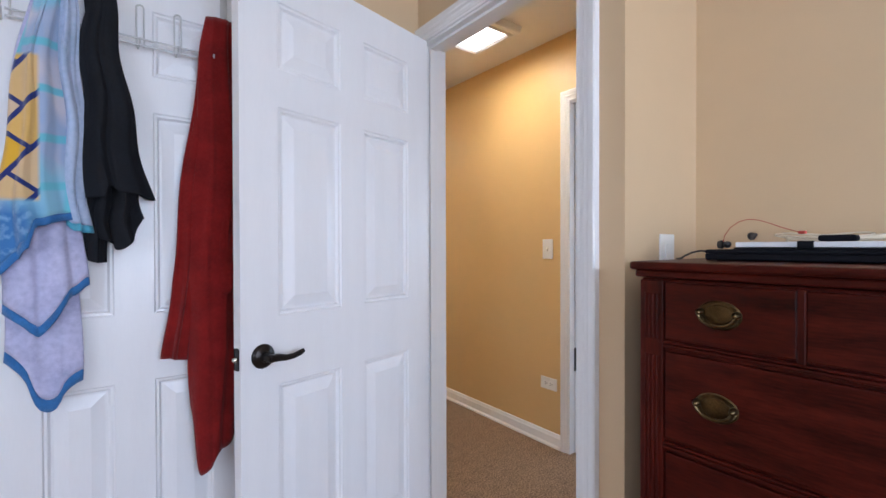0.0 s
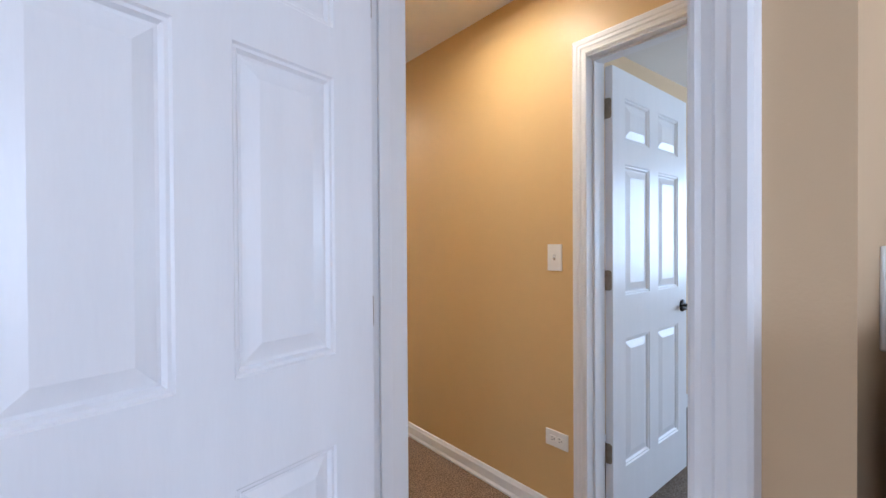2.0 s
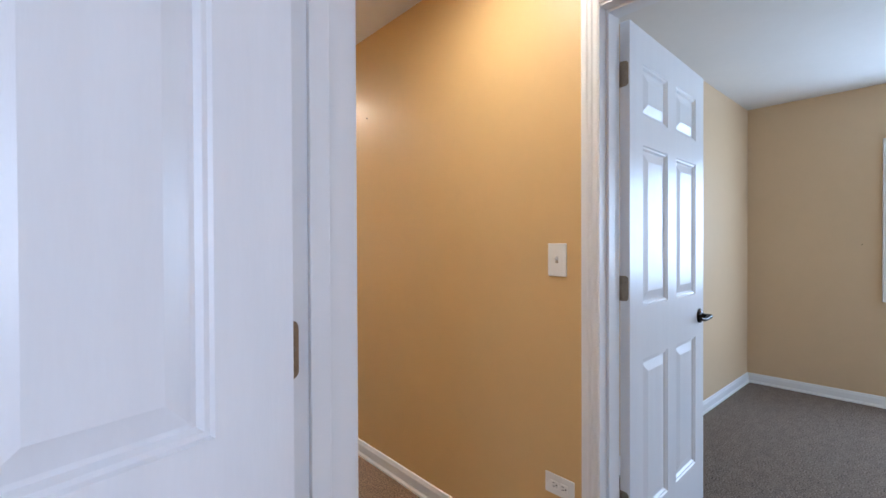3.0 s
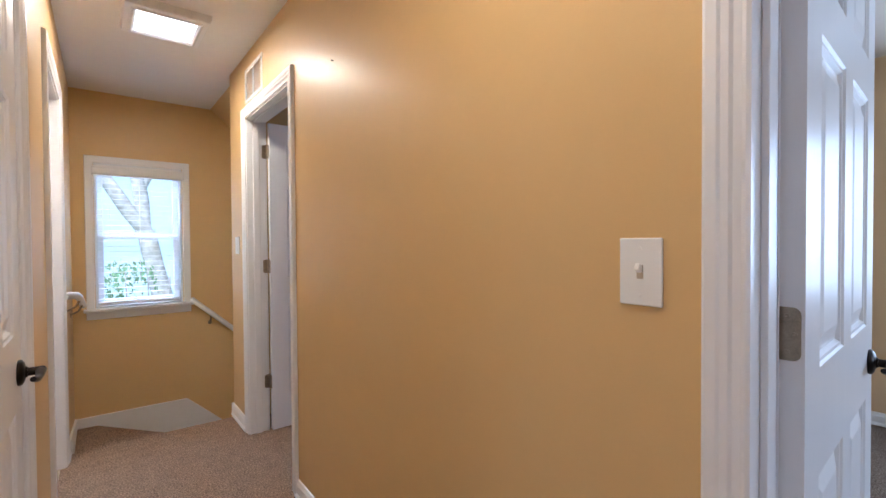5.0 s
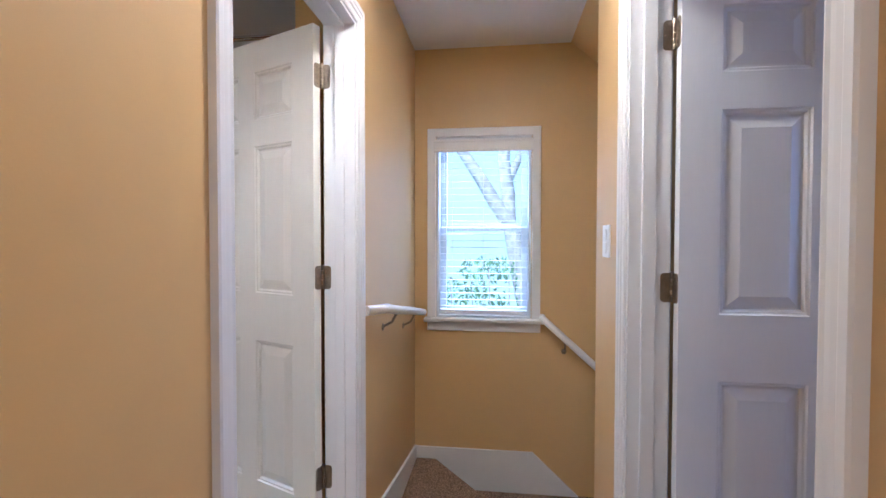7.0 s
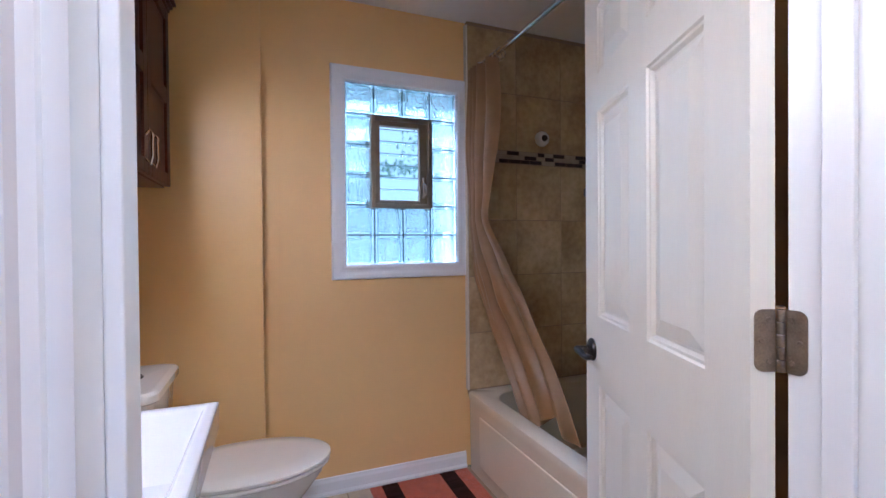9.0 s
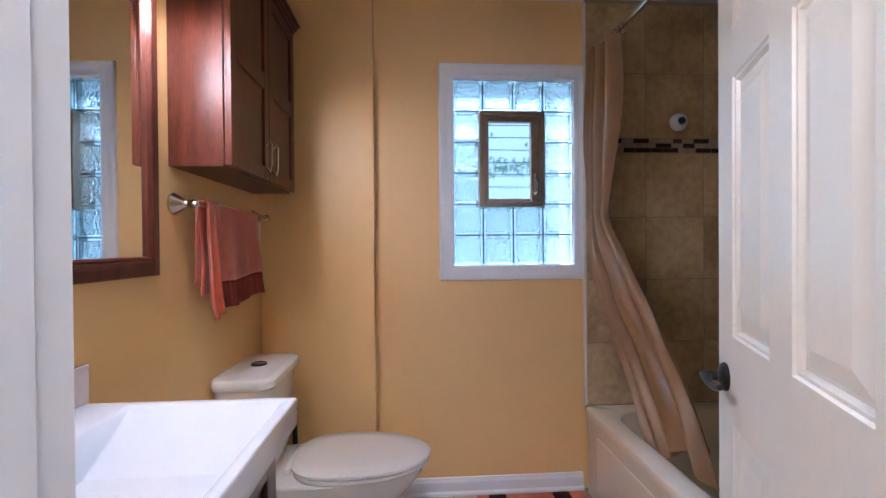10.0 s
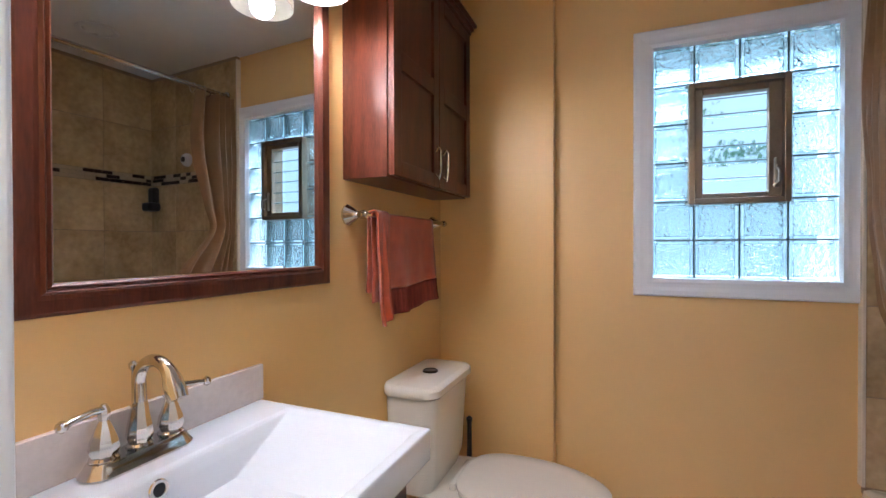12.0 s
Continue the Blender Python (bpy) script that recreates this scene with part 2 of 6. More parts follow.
def lathe(bm, prof, seg=24, m=Matrix.Identity(4), cap=True):
    rings = []
    for r, z in prof:
        rings.append([bm.verts.new(m @ Vector((r * math.cos(2 * math.pi * i / seg), r * math.sin(2 * math.pi * i / seg), z))) for i in range(seg)])
    for a, b in zip(rings, rings[1:]):
        for i in range(seg):
            bm.faces.new((a[i], a[(i + 1) % seg], b[(i + 1) % seg], b[i]))
    if cap:
        bm.faces.new(rings[0][::-1])
        bm.faces.new(rings[-1])


def tube(bm, pts, r, seg=10):
    pts = [Vector(p) for p in pts]
    rs = r if isinstance(r, (list, tuple)) else [r] * len(pts)
    rings, up = [], Vector((0.31, 0.17, 0.93))
    for i, p in enumerate(pts):
        d = (pts[min(i + 1, len(pts) - 1)] - pts[max(i - 1, 0)]).normalized()
        a = d.cross(up)
        if a.length < 0.05:
            a = d.cross(Vector((1, 0, 0)))
        a.normalize()
        up = a.cross(d).normalized()
        rings.append([bm.verts.new(p + rs[i] * (a * math.cos(2 * math.pi * k / seg) + up * math.sin(2 * math.pi * k / seg))) for k in range(seg)])
    for a, b in zip(rings, rings[1:]):
        for i in range(seg):
            bm.faces.new((a[i], a[(i + 1) % seg], b[(i + 1) % seg], b[i]))
    bm.faces.new(rings[0][::-1])
    bm.faces.new(rings[-1])


def arc(c, r, a0, a1, n, ax=(1, 0, 0), ay=(0, 0, 1)):
    c, ax, ay = Vector(c), Vector(ax), Vector(ay)
    return [c + r * (ax * math.cos(a0 + (a1 - a0) * i / n) + ay * math.sin(a0 + (a1 - a0) * i / n)) for i in range(n + 1)]


def on_wall(origin, along, out):
    """A frame on a wall: x along it, y up, z out of it."""
    a, o = Vector(along), Vector(out)
    m = Matrix((a, Vector((0, 0, 1)), o)).transposed().to_4x4()
    m.translation = Vector(origin)
    return m


def sweep(bm, a0, a1, b0, b1, prof, m, closed=False):
    """A mitred moulding round an opening; prof: (outward, proud) points. Open at the foot unless closed."""
    rows = []
    for u, h in prof:
        ring = [(a0 - u, b0 - u if closed else b0), (a0 - u, b1 + u), (a1 + u, b1 + u), (a1 + u, b0 - u if closed else b0)]
        rows.append([bm.verts.new(m @ Vector((a, b, h))) for a, b in ring])
    n = 4
    for r, s in zip(rows, rows[1:]):
        for i in range(n if closed else n - 1):
            j = (i + 1) % n
            bm.faces.new((r[i], r[j], s[j], s[i]))
    if not closed:
        bm.faces.new([r[0] for r in rows])
        bm.faces.new([r[3] for r in rows][::-1])


CASING = [(0.0, 0.0), (0.0, 0.009), (0.006, 0.012), (0.012, 0.010), (0.023, 0.011), (0.028, 0.015), (0.039, 0.015), (0.044, 0.018), (0.059, 0.019), (0.064, 0.016), (0.066, 0.0)]


def casing(name, a0, a1, top, m, foot=0.0, trim_to=None):
    """Casing round an opening; trim_to: a side wall that cuts the far leg short."""
    bm = bmesh.new()
    sweep(bm, a0, a1, foot, top, CASING, m)
    if trim_to is not None:
        bmesh.ops.bisect_plane(bm, geom=bm.verts[:] + bm.edges[:] + bm.faces[:], plane_co=(0, trim_to - 0.002, 0), plane_no=(0, 1, 0), clear_outer=True)
    return setting(name, bm, WHITE, "white painted moulded wooden door casing", "door trim")


def prism(bm, pts, z0, z1):
    lo = [bm.verts.new((x, y, z0)) for x, y in pts]
    hi = [bm.verts.new((x, y, z1)) for x, y in pts]
    bm.faces.new(lo[::-1])
    bm.faces.new(hi)
    for i in range(len(pts)):
        j = (i + 1) % len(pts)
        bm.faces.new((lo[i], lo[j], hi[j], hi[i]))


def wall(name, x0, x1, y0, y1, z0=0.0, z1=2.46, holes=(), mat=None, at=None):
    """A straight wall with openings through it; a hole is (from, to, foot, head) along the wall."""
    bm = bmesh.new()
    alongx = (x1 - x0) > (y1 - y0)
    lo, hi = (x0, x1) if alongx else (y0, y1)
    us = sorted({lo, hi, *(h[0] for h in holes), *(h[1] for h in holes)})
    ws = sorted({z0, z1, *(h[2] for h in holes), *(h[3] for h in holes)})
    solid = {(i, k): not any(a - 1e-6 <= (us[i] + us[i + 1]) / 2 <= b and c - 1e-6 <= (ws[k] + ws[k + 1]) / 2 <= d for a, b, c, d in holes) for i in range(len(us) - 1) for k in range(len(ws) - 1)}
    seen = {}

    def vert(u, side, w):
        p = (u, (y0, y1)[side], w) if alongx else ((x0, x1)[side], u, w)
        key = tuple(round(c, 5) for c in p)
        if key not in seen:
            seen[key] = bm.verts.new(p)
        return seen[key]
    for (i, k), on in solid.items():
        if not on:
            continue
        a, b, c, d = us[i], us[i + 1], ws[k], ws[k + 1]
        for side in (0, 1):
            bm.faces.new([vert(a, side, c), vert(b, side, c), vert(b, side, d), vert(a, side, d)])
        for (di, dk), (p, q) in (((-1, 0), ((a, c), (a, d))), ((1, 0), ((b, c), (b, d))), ((0, -1), ((a, c), (b, c))), ((0, 1), ((a, d), (b, d)))):
            if not solid.get((i + di, k + dk), False):
                bm.faces.new([vert(p[0], 0, p[1]), vert(q[0], 0, q[1]), vert(q[0], 1, q[1]), vert(p[0], 1, p[1])])
    return setting(name, bm, mat or PAINT, "beige painted plaster wall", "wall", at)


def baseboard(p, q, out, z=0.0):
    """White baseboard with a rounded top and a shoe, from p to q; out: the wall's outward normal."""
    bm = bmesh.new()
    p, q, o = Vector((*p, z)), Vector((*q, z)), Vector((*out, 0))
    prof = [(0, 0), (0.022, 0), (0.022, 0.010), (0.014, 0.020), (0.013, 0.062), (0.009, 0.072), (0.006, 0.082), (0, 0.085)]
    ra = [bm.verts.new(p + o * h + Vector((0, 0, b))) for h, b in prof]
    rb = [bm.verts.new(q + o * h + Vector((0, 0, b))) for h, b in prof]
    for i in range(len(prof) - 1):
        bm.faces.new((ra[i], ra[i + 1], rb[i + 1], rb[i]))
    bm.faces.new(ra[::-1])
    bm.faces.new(rb)
    return setting("baseboard", bm, WHITE, "white painted wooden baseboard along the wall", "baseboard")


# ---- structure ----
T = 0.116
XL, XR = 1.069, 2.0
DH = 2.06
H = 2.46
# the bathroom is laid out in a frame of its own
BATH = Matrix.Translation((0.078, -0.125, 0))
BX, HX = 0.905, 1.008
CY = 1.500
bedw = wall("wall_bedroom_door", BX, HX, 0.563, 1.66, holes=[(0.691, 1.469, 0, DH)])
# bedroom faces get the beige with cool daylight put into its colour
bedw.data.materials.append(DAYPAINT)
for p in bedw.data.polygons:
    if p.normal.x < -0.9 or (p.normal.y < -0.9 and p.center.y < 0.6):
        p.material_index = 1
wall("wall_hall_west", XL - T, XL, 1.66, 5.77, holes=[(2.30, 2.985, 0, DH), (3.765, 4.565, 0, DH)])
wall("wall_hall_east", XR, XR + T, 0.585, 4.79, holes=[(0.775, 1.572, 0, DH), (3.53, 4.365, 0, DH)])
wall("wall_hall_south", HX, XR, 0.570, 0.665, mat=DAYPAINT)
wall("wall_hall_north", XL - T, 4.6, 5.77, 5.95, z0=-2.6, holes=[(1.21, 1.815, 0.735, 1.90)])
wall("wall_stair_south", XR + T, 4.6, 4.674, 4.79, z0=-2.6)
wall("wall_stair_front", 1.06, XR + T, 4.60, 4.74, z0=-2.6, z1=-0.25)
wall("wall_stair_west", XL - T, XL, 4.60, 5.77, z0=-2.6, z1=0.0)
wall("wall_stair_end", 4.6, 4.72, 4.634, 5.95, z0=-2.6)
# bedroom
wall("wall_bedroom_east", 1.31, 1.42, -2.62, 0.570, mat=DAYPAINT)
wall("wall_bedroom_north", -3.1, BX, CY, CY + 0.085, holes=[(-0.42, 0.25, 0, DH)], mat=DAYPAINT)
wall("wall_bedroom_south", -3.1, 1.42, -2.74, -2.62, holes=[(-0.60, 0.90, 0.80, 2.10)], mat=DAYPAINT)
wall("wall_bedroom_west", -3.14, -3.02, -2.74, 1.70, holes=[(-2.20, -0.70, 0.80, 2.10)], mat=DAYPAINT)
wall("wall_closet_back", -1.2, BX, 2.28, 2.36)
wall("wall_closet_side", -1.28, -1.2, 1.585, 2.36)
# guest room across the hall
wall("wall_guest_north", XR + T, 5.35, 1.975, 2.075, mat=DAYPAINT)
wall("wall_guest_east", 5.35, 5.47, -2.14, 2.05, holes=[(-0.25, 1.045, 0.865, 1.985)], mat=DAYPAINT)
# the opening here is made up to hold the south fill lamp
wall("wall_guest_south", XR + T, 5.47, -2.14, -2.02, holes=[(3.45, 4.95, 0.85, 2.05)], mat=DAYPAINT)
wall("wall_guest_west", XR, XR + T, -2.14, 0.585, mat=DAYPAINT)
# side room
wall("wall_side_south", XR + T, 4.6, 2.9, 3.0)
wall("wall_side_east", 4.52, 4.64, 2.9, 4.634, holes=[(3.25, 4.15, 0.85, 2.05)])
# bathroom
wall("wall_bath_south", -1.2, XL - T, 3.32, 3.44, mat=BATHPAINT, at=BATH)
wall("wall_bath_west", -1.20, -0.965, 3.32, 6.02, holes=[(4.350, 4.963, 1.133, 2.066)], mat=BATHPAINT, at=BATH)
wall("wall_bath_chase", -0.965, -0.905, 3.44, 3.965, mat=BATHPAINT, at=BATH)
wall("wall_bath_north", -0.965, XL - T, 5.92, 6.02, mat=BATHPAINT, at=BATH)
wall("wall_bath_tub_end", 0.62, XL - T, 4.97, 5.92, mat=BATHPAINT, at=BATH)
wall("wall_hall_closet_back", 0.25, 0.33, 2.20, 3.20)
wall("wall_hall_closet_side", 0.33, XL - T, 2.12, 2.20)

for nm, x0, x1, y0, y1 in (("ceiling_hall", HX, XR, 0.65, 5.77), ("ceiling_bedroom", -3.02, 1.26, -2.62, 1.52), ("ceiling_guest", XR + T, 5.35, -2.02, 1.95), ("ceiling_side", XR + T, 4.52, 3.0, 4.634), ("ceiling_bath", -0.887, XL - T, 3.32, 5.80), ("ceiling_closet", -1.2, 0.85, 1.64, 2.28)):
    setting(nm, bx(x0 - 0.05, x1 + 0.05, y0 - 0.05, y1 + 0.05, H, H + 0.10), CEIL, "flat white painted ceiling", "ceiling")
bm = bmesh.new()
prism(bm, [(2.04, H + 0.01), (4.7, 0.20), (4.7, 0.34), (2.18, H + 0.15)], 0, 1.02)
for v in bm.verts:
    v.co = Vector((v.co.x, 4.75 + v.co.z, v.co.y))
setting("ceiling_stair_slope", bm, PAINT, "beige painted sloping ceiling over the stairs", "ceiling")


def floor_of(name, x0, x1, y0, y1, mat, label):
    return setting(name, bx(x0, x1, y0, y1, -0.20, 0.0), mat, label, "floor")


floor_of("floor_hall", BX, XR + 0.05, 0.60, 4.60, CARPET, "brown-grey cut pile carpet in the hallway")
floor_of("floor_bedroom", -3.02, BX, -2.62, 1.54, CARPET, "brown-grey cut pile carpet in the bedroom")
floor_of("floor_bedroom_bay", BX, 1.31, -2.62, 0.60, CARPET, "brown-grey cut pile carpet beneath the dresser")
GREYPILE = material("grey_cut_pile_carpet", (0.130, 0.100, 0.078), 0.95, var=0.55, scale=17, fine=7.5, grain=0.84, bump=1.0, bump_scale=380, spec=0.05, tint=(0.215, 0.172, 0.138))
floor_of("floor_guest", XR + 0.05, 5.35, -2.02, 1.95, GREYPILE, "dark grey cut pile carpet in the empty room")
floor_of("floor_side", XR + 0.05, 4.52, 3.0, 4.634, CARPET, "brown-grey cut pile carpet")
floor_of("floor_closet", -1.2, BX, 1.54, 2.28, CARPET, "brown-grey cut pile carpet in the closet")

# outdoor ground
bm = bmesh.new()
bmesh.ops.create_grid(bm, x_segments=2, y_segments=2, size=400)
for v in bm.verts:
    v.co.z = -2.75
setting("ground", bm, GRASS, "green lawn around the house", "ground")
# added glowing sheets stand in for the overexposed outdoors beyond the windows
setting("backdrop_north", bx(-9, 14, 13, 13.2, -2.9, 14), OUTGLOWN, "glowing pale sheet standing in for the bright outdoors", "backdrop")
setting("backdrop_west", bx(-9.2, -9, -4, 13, -2.9, 14), OUTGLOW, "glowing pale sheet standing in for the bright outdoors", "backdrop")


# ---- doors ----
def jambs(name, axis_x0, axis_x1, y0, y1, stop_x):
    """White jamb lining of an opening in a wall that runs along y, with its door stop."""
    bm = bmesh.new()
    box(bm, axis_x0, axis_x1, y0, y0 + 0.016, 0, DH - 0.016)
    box(bm, axis_x0, axis_x1, y1 - 0.016, y1, 0, DH - 0.016)
    box(bm, axis_x0, axis_x1, y0, y1, DH - 0.016, DH)
    s0, s1 = stop_x
    box(bm, s0, s1, y0 + 0.016, y0 + 0.027, 0, DH - 0.027, 0.002)
    box(bm, s0, s1, y1 - 0.027, y1 - 0.016, 0, DH - 0.027, 0.002)
    box(bm, s0, s1, y0 + 0.016, y1 - 0.016, DH - 0.027, DH - 0.016, 0.002)
    return setting(name, bm, WHITE, "white painted wooden door jamb with stop", "door jamb")


def panel_leaf(width, thick=0.035):
    """A six-panel leaf: x from the hinge edge, y from 0 (front) to thick, with raised fields in both faces."""
    bm = bmesh.new()
    z0, z1 = 0.012, 2.036
    st, mu = 0.112, 0.095
    pw = (width - 2 * st - mu) / 2
    xs = [0, st, st + pw, st + pw + mu, width - st, width]
    zs = [z0, 0.245, 0.828, 1.023, 1.616, 1.722, 1.914, z1]
    for y, sgn in ((0.0, 1), (thick, -1)):
        def quad(a, b, c, d, ya, yb=None):
            yb = ya if yb is None else yb
            bm.faces.new([bm.verts.new(p) for p in ((a, ya, c), (b, ya, c), (b, ya, d), (a, ya, d))])
        for i in range(5):
            for k in range(7):
                a, b, c, d = xs[i], xs[i + 1], zs[k], zs[k + 1]
                if i in (1, 3) and k in (1, 3, 5):
                    rings = []
                    for ins, dep in ((0, 0), (0.004, 0.0045), (0.010, 0.005), (0.016, 0.0125), (0.022, 0.0125), (0.054, 0.003)):
                        yy = y + sgn * dep
                        rings.append([bm.verts.new(p) for p in ((a + ins, yy, c + ins), (b - ins, yy, c + ins), (b - ins, yy, d - ins), (a + ins, yy, d - ins))])
                    for r, s in zip(rings, rings[1:]):
                        for q in range(4):
                            bm.faces.new((r[q], r[(q + 1) % 4], s[(q + 1) % 4], s[q]))
                    bm.faces.new(rings[-1])
                else:
                    quad(a, b, c, d, y)
    for a, b in (((0, z0), (0, z1)), ((0, z1), (width, z1)), ((width, z1), (width, z0)), ((width, z0), (0, z0))):
        bm.faces.new([bm.verts.new(p) for p in ((a[0], 0, a[1]), (b[0], 0, b[1]), (b[0], thick, b[1]), (a[0], thick, a[1]))])
    bmesh.ops.remove_doubles(bm, verts=bm.verts, dist=0.0004)
    return bm


def lever(parent, x, y, side, towards, z=0.918):
    """Bronze lever handle: rose on the face at y, lever pointing along x; side -1: out of the front."""
    m = pose(x, y, z, 90 if side < 0 else -90)
    bm = bmesh.new()
    lathe(bm, [(0.033, 0), (0.034, 0.004), (0.032, 0.008), (0.026, 0.012), (0.015, 0.015), (0.013, 0.019)], 28, m)
    h = part("door_handle", bm, BRONZE, parent, "dark bronze lever handle", True)
    bm = bmesh.new()
    yo = y + side * 0.045
    lathe(bm, [(0.011, 0.012), (0.011, 0.050), (0.009, 0.053)], 16, m)
    pts = [(x - towards * 0.006, yo, z), (x + towards * 0.02, yo, z - 0.001), (x + towards * 0.045, yo, z - 0.006), (x + towards * 0.07, yo - side * 0.002, z - 0.006), (x + towards * 0.09, yo - side * 0.004, z - 0.002), (x + towards * 0.104, yo - side * 0.007, z + 0.002)]
    tube(bm, pts, [0.011, 0.0105, 0.0085, 0.008, 0.008, 0.0065], 12)
    part("lever", bm, BRONZE, h, "", True)


def hinge_on(parent, x, y, z, mat=NICKEL, leaf_dir=-1):
    """A butt hinge: barrel at the knuckle, one plate let into the leaf's edge, one on the jamb."""
    bm = bmesh.new()
    for k in range(5):
        lathe(bm, [(0.0058, 0.0005), (0.0062, 0.0012), (0.0062, 0.0166), (0.0058, 0.0173)], 14, pose(x, y, z - 0.0445 + k * 0.0178))
    lathe(bm, [(0.002, 0.0), (0.0055, 0.002), (0.0055, 0.004), (0.002, 0.006)], 12, pose(x, y, z + 0.0445))
    return part("hinge", bm, mat, parent, "worn nickel butt hinge", True)


def plate(parent, m, mat=NICKEL):
    bm = bmesh.new()
    w, h, r, n = 0.030, 0.0445, 0.012, 5
    outl = [(0, -h), (0, h)]
    outl += [(w - r + r * math.sin(math.pi / 2 * i / n), h - r + r * math.cos(math.pi / 2 * i / n)) for i in range(n + 1)]
    outl += [(w - r + r * math.cos(math.pi / 2 * i / n), -h + r - r * math.sin(math.pi / 2 * i / n)) for i in range(n + 1)]
    lo = [bm.verts.new(m @ Vector((a, b, -0.001))) for a, b in outl]
    hi = [bm.verts.new(m @ Vector((a, b, 0.0022))) for a, b in outl]
    bm.faces.new(lo[::-1])
    bm.faces.new(hi)
    for i in range(len(outl)):
        j = (i + 1) % len(outl)
        bm.faces.new((lo[i], lo[j], hi[j], hi[i]))
    hp = part("hinge_plate", bm, mat, parent, "worn nickel hinge plate")
    for a, b in ((0.011, 0.030), (0.021, 0.0), (0.011, -0.030)):
        bm = bmesh.new()
        lathe(bm, [(0.0042, 0.0022), (0.0042, 0.0030), (0.003, 0.0036), (0.001, 0.0030)], 10, m @ Matrix.Translation((a, b, 0)))
        part("screw", bm, mat, hp)
    return hp


HZ = (0.33, 1.096, 1.852)


def panel_door(name, knuckle, yaw, width, mat, label, flip=False, handles=True, jamb_dir=None):
    """A hung six-panel door. yaw: the way the leaf points from its hinge; the knuckle sits at the face away from the front."""
    kx, ky = knuckle
    th = 0.035
    base = pose(kx, ky, 0, 0, 0, yaw)
    if flip:
        base = base @ Matrix.Diagonal((1, -1, 1, 1))
    top = tagged(new(name), label, "door", kind="structure")
    lm = base @ Matrix.Translation((0.004, -th - 0.005, 0))
    bm = panel_leaf(width, th)
    bm.transform(lm)
    part("leaf", bm, mat, top)
    n0 = set(o.name for o in scene.objects)
    if handles:
        lever(top, width - 0.062, 0.0, -1, -1)
        lever(top, width - 0.062, th, 1, -1)
        bm = bx(width - 0.0005, width + 0.0015, 0.006, th - 0.006, 0.888, 0.948, 0.004)
        part("latch_plate", bm, BRONZE, top)
        bm = bmesh.new()
        lathe(bm, [(0.008, 0), (0.008, 0.006), (0.005, 0.011)], 14, pose(width + 0.001, th / 2, 0.918, 0, 90, 0))
        part("latch_bolt", bm, CHROME, top, "", True)
    for z in HZ:
        hinge_on(top, -0.004, th + 0.005, z)
        plate(top, Matrix.Translation((-0.0002, th, z)) @ Matrix(((0, 0, -1, 0), (-1, 0, 0, 0), (0, 1, 0, 0), (0, 0, 0, 1))))
    for o in scene.objects:
        if o.name not in n0 and o.type == "MESH":
            o.data.transform(lm)
            if flip:
                o.data.flip_normals()
    if jamb_dir:
        for z in HZ:
            jx, jy = jamb_dir
            side = Vector((jx, 0, 0))
            outn = Vector((0, jy, 0))
            m = Matrix((side, Vector((0, 0, 1)), outn)).transposed().to_4x4()
            m.translation = Vector((kx + jx * 0.002, ky - jy * 0.004, z))
            plate(top, m)
    return top


# bedroom door, swung into the bedroom
jambs("door_jamb_bedroom", BX - 0.002, HX + 0.002, 0.691, 1.469, (0.926, 0.960))
casing("trim_bedroom_inside", 0.702, 1.458, DH - 0.006, on_wall((BX, 0, 0), (0, 1, 0), (-1, 0, 0)), trim_to=CY)
casing("trim_bedroom_hall", 0.702, 1.458, DH - 0.006, on_wall((HX, 0, 0), (0, 1, 0), (1, 0, 0)))
panel_door("door_bedroom", (0.875, 1.441), 195.2, 0.768, DOOR, "white six-panel bedroom door standing open with dark lever handle", flip=True, jamb_dir=(1, -1))
bm = bx(0.896, 0.924, 0.7065, 0.7095, 0.872, 0.936, 0.0015)
setting("trim_strike_plate", bm, BRONZE, "dark bronze strike plate on the door jamb", "strike plate")

# guest room door
jambs("door_jamb_guest", XR - 0.002, XR + T + 0.002, 0.775, 1.572, (XR + 0.035, XR + 0.075))
casing("trim_guest_hall", 0.780, 1.555, DH - 0.006, on_wall((XR, 0, 0), (0, 1, 0), (-1, 0, 0)))
casing("trim_guest_inside", 0.780, 1.555, DH - 0.006, on_wall((XR + T, 0, 0), (0, 1, 0), (1, 0, 0)))
panel_door("door_guest", (2.135, 1.564), 2.2, 0.81, DOOR, "white six-panel door standing open into the empty room", jamb_dir=(-1, -1))

# side room door
jambs("door_jamb_side", XR - 0.002, XR + T + 0.002, 3.53, 4.365, (XR + 0.035, XR + 0.075))
casing("trim_side_hall", 3.535, 4.360, DH - 0.006, on_wall((XR, 0, 0), (0, 1, 0), (-1, 0, 0)))
casing("trim_side_inside", 3.535, 4.360, DH - 0.006, on_wall((XR + T, 0, 0), (0, 1, 0), (1, 0, 0)))
panel_door("door_side", (XR + T + 0.008, 4.345), 0.0, 0.80, DOOR, "white six-panel door standing open into a side room", jamb_dir=(-1, -1))

# hall closet door, closed
jambs("door_jamb_hall_closet", XL - T - 0.002, XL + 0.002, 2.30, 2.985, (XL - 0.075, XL - 0.040))
casing("trim_hall_closet", 2.305, 2.980, DH - 0.006, on_wall((XL, 0, 0), (0, 1, 0), (1, 0, 0)))
panel_door("door_hall_closet", (XL + 0.004, 2.316), 90.0, 0.647, DOOR, "white six-panel closet door, closed, with dark lever handle", flip=True)

# bathroom door
jambs("door_jamb_bath", XL - T - 0.002, XL + 0.002, 3.765, 4.565, (0.995, 1.030))
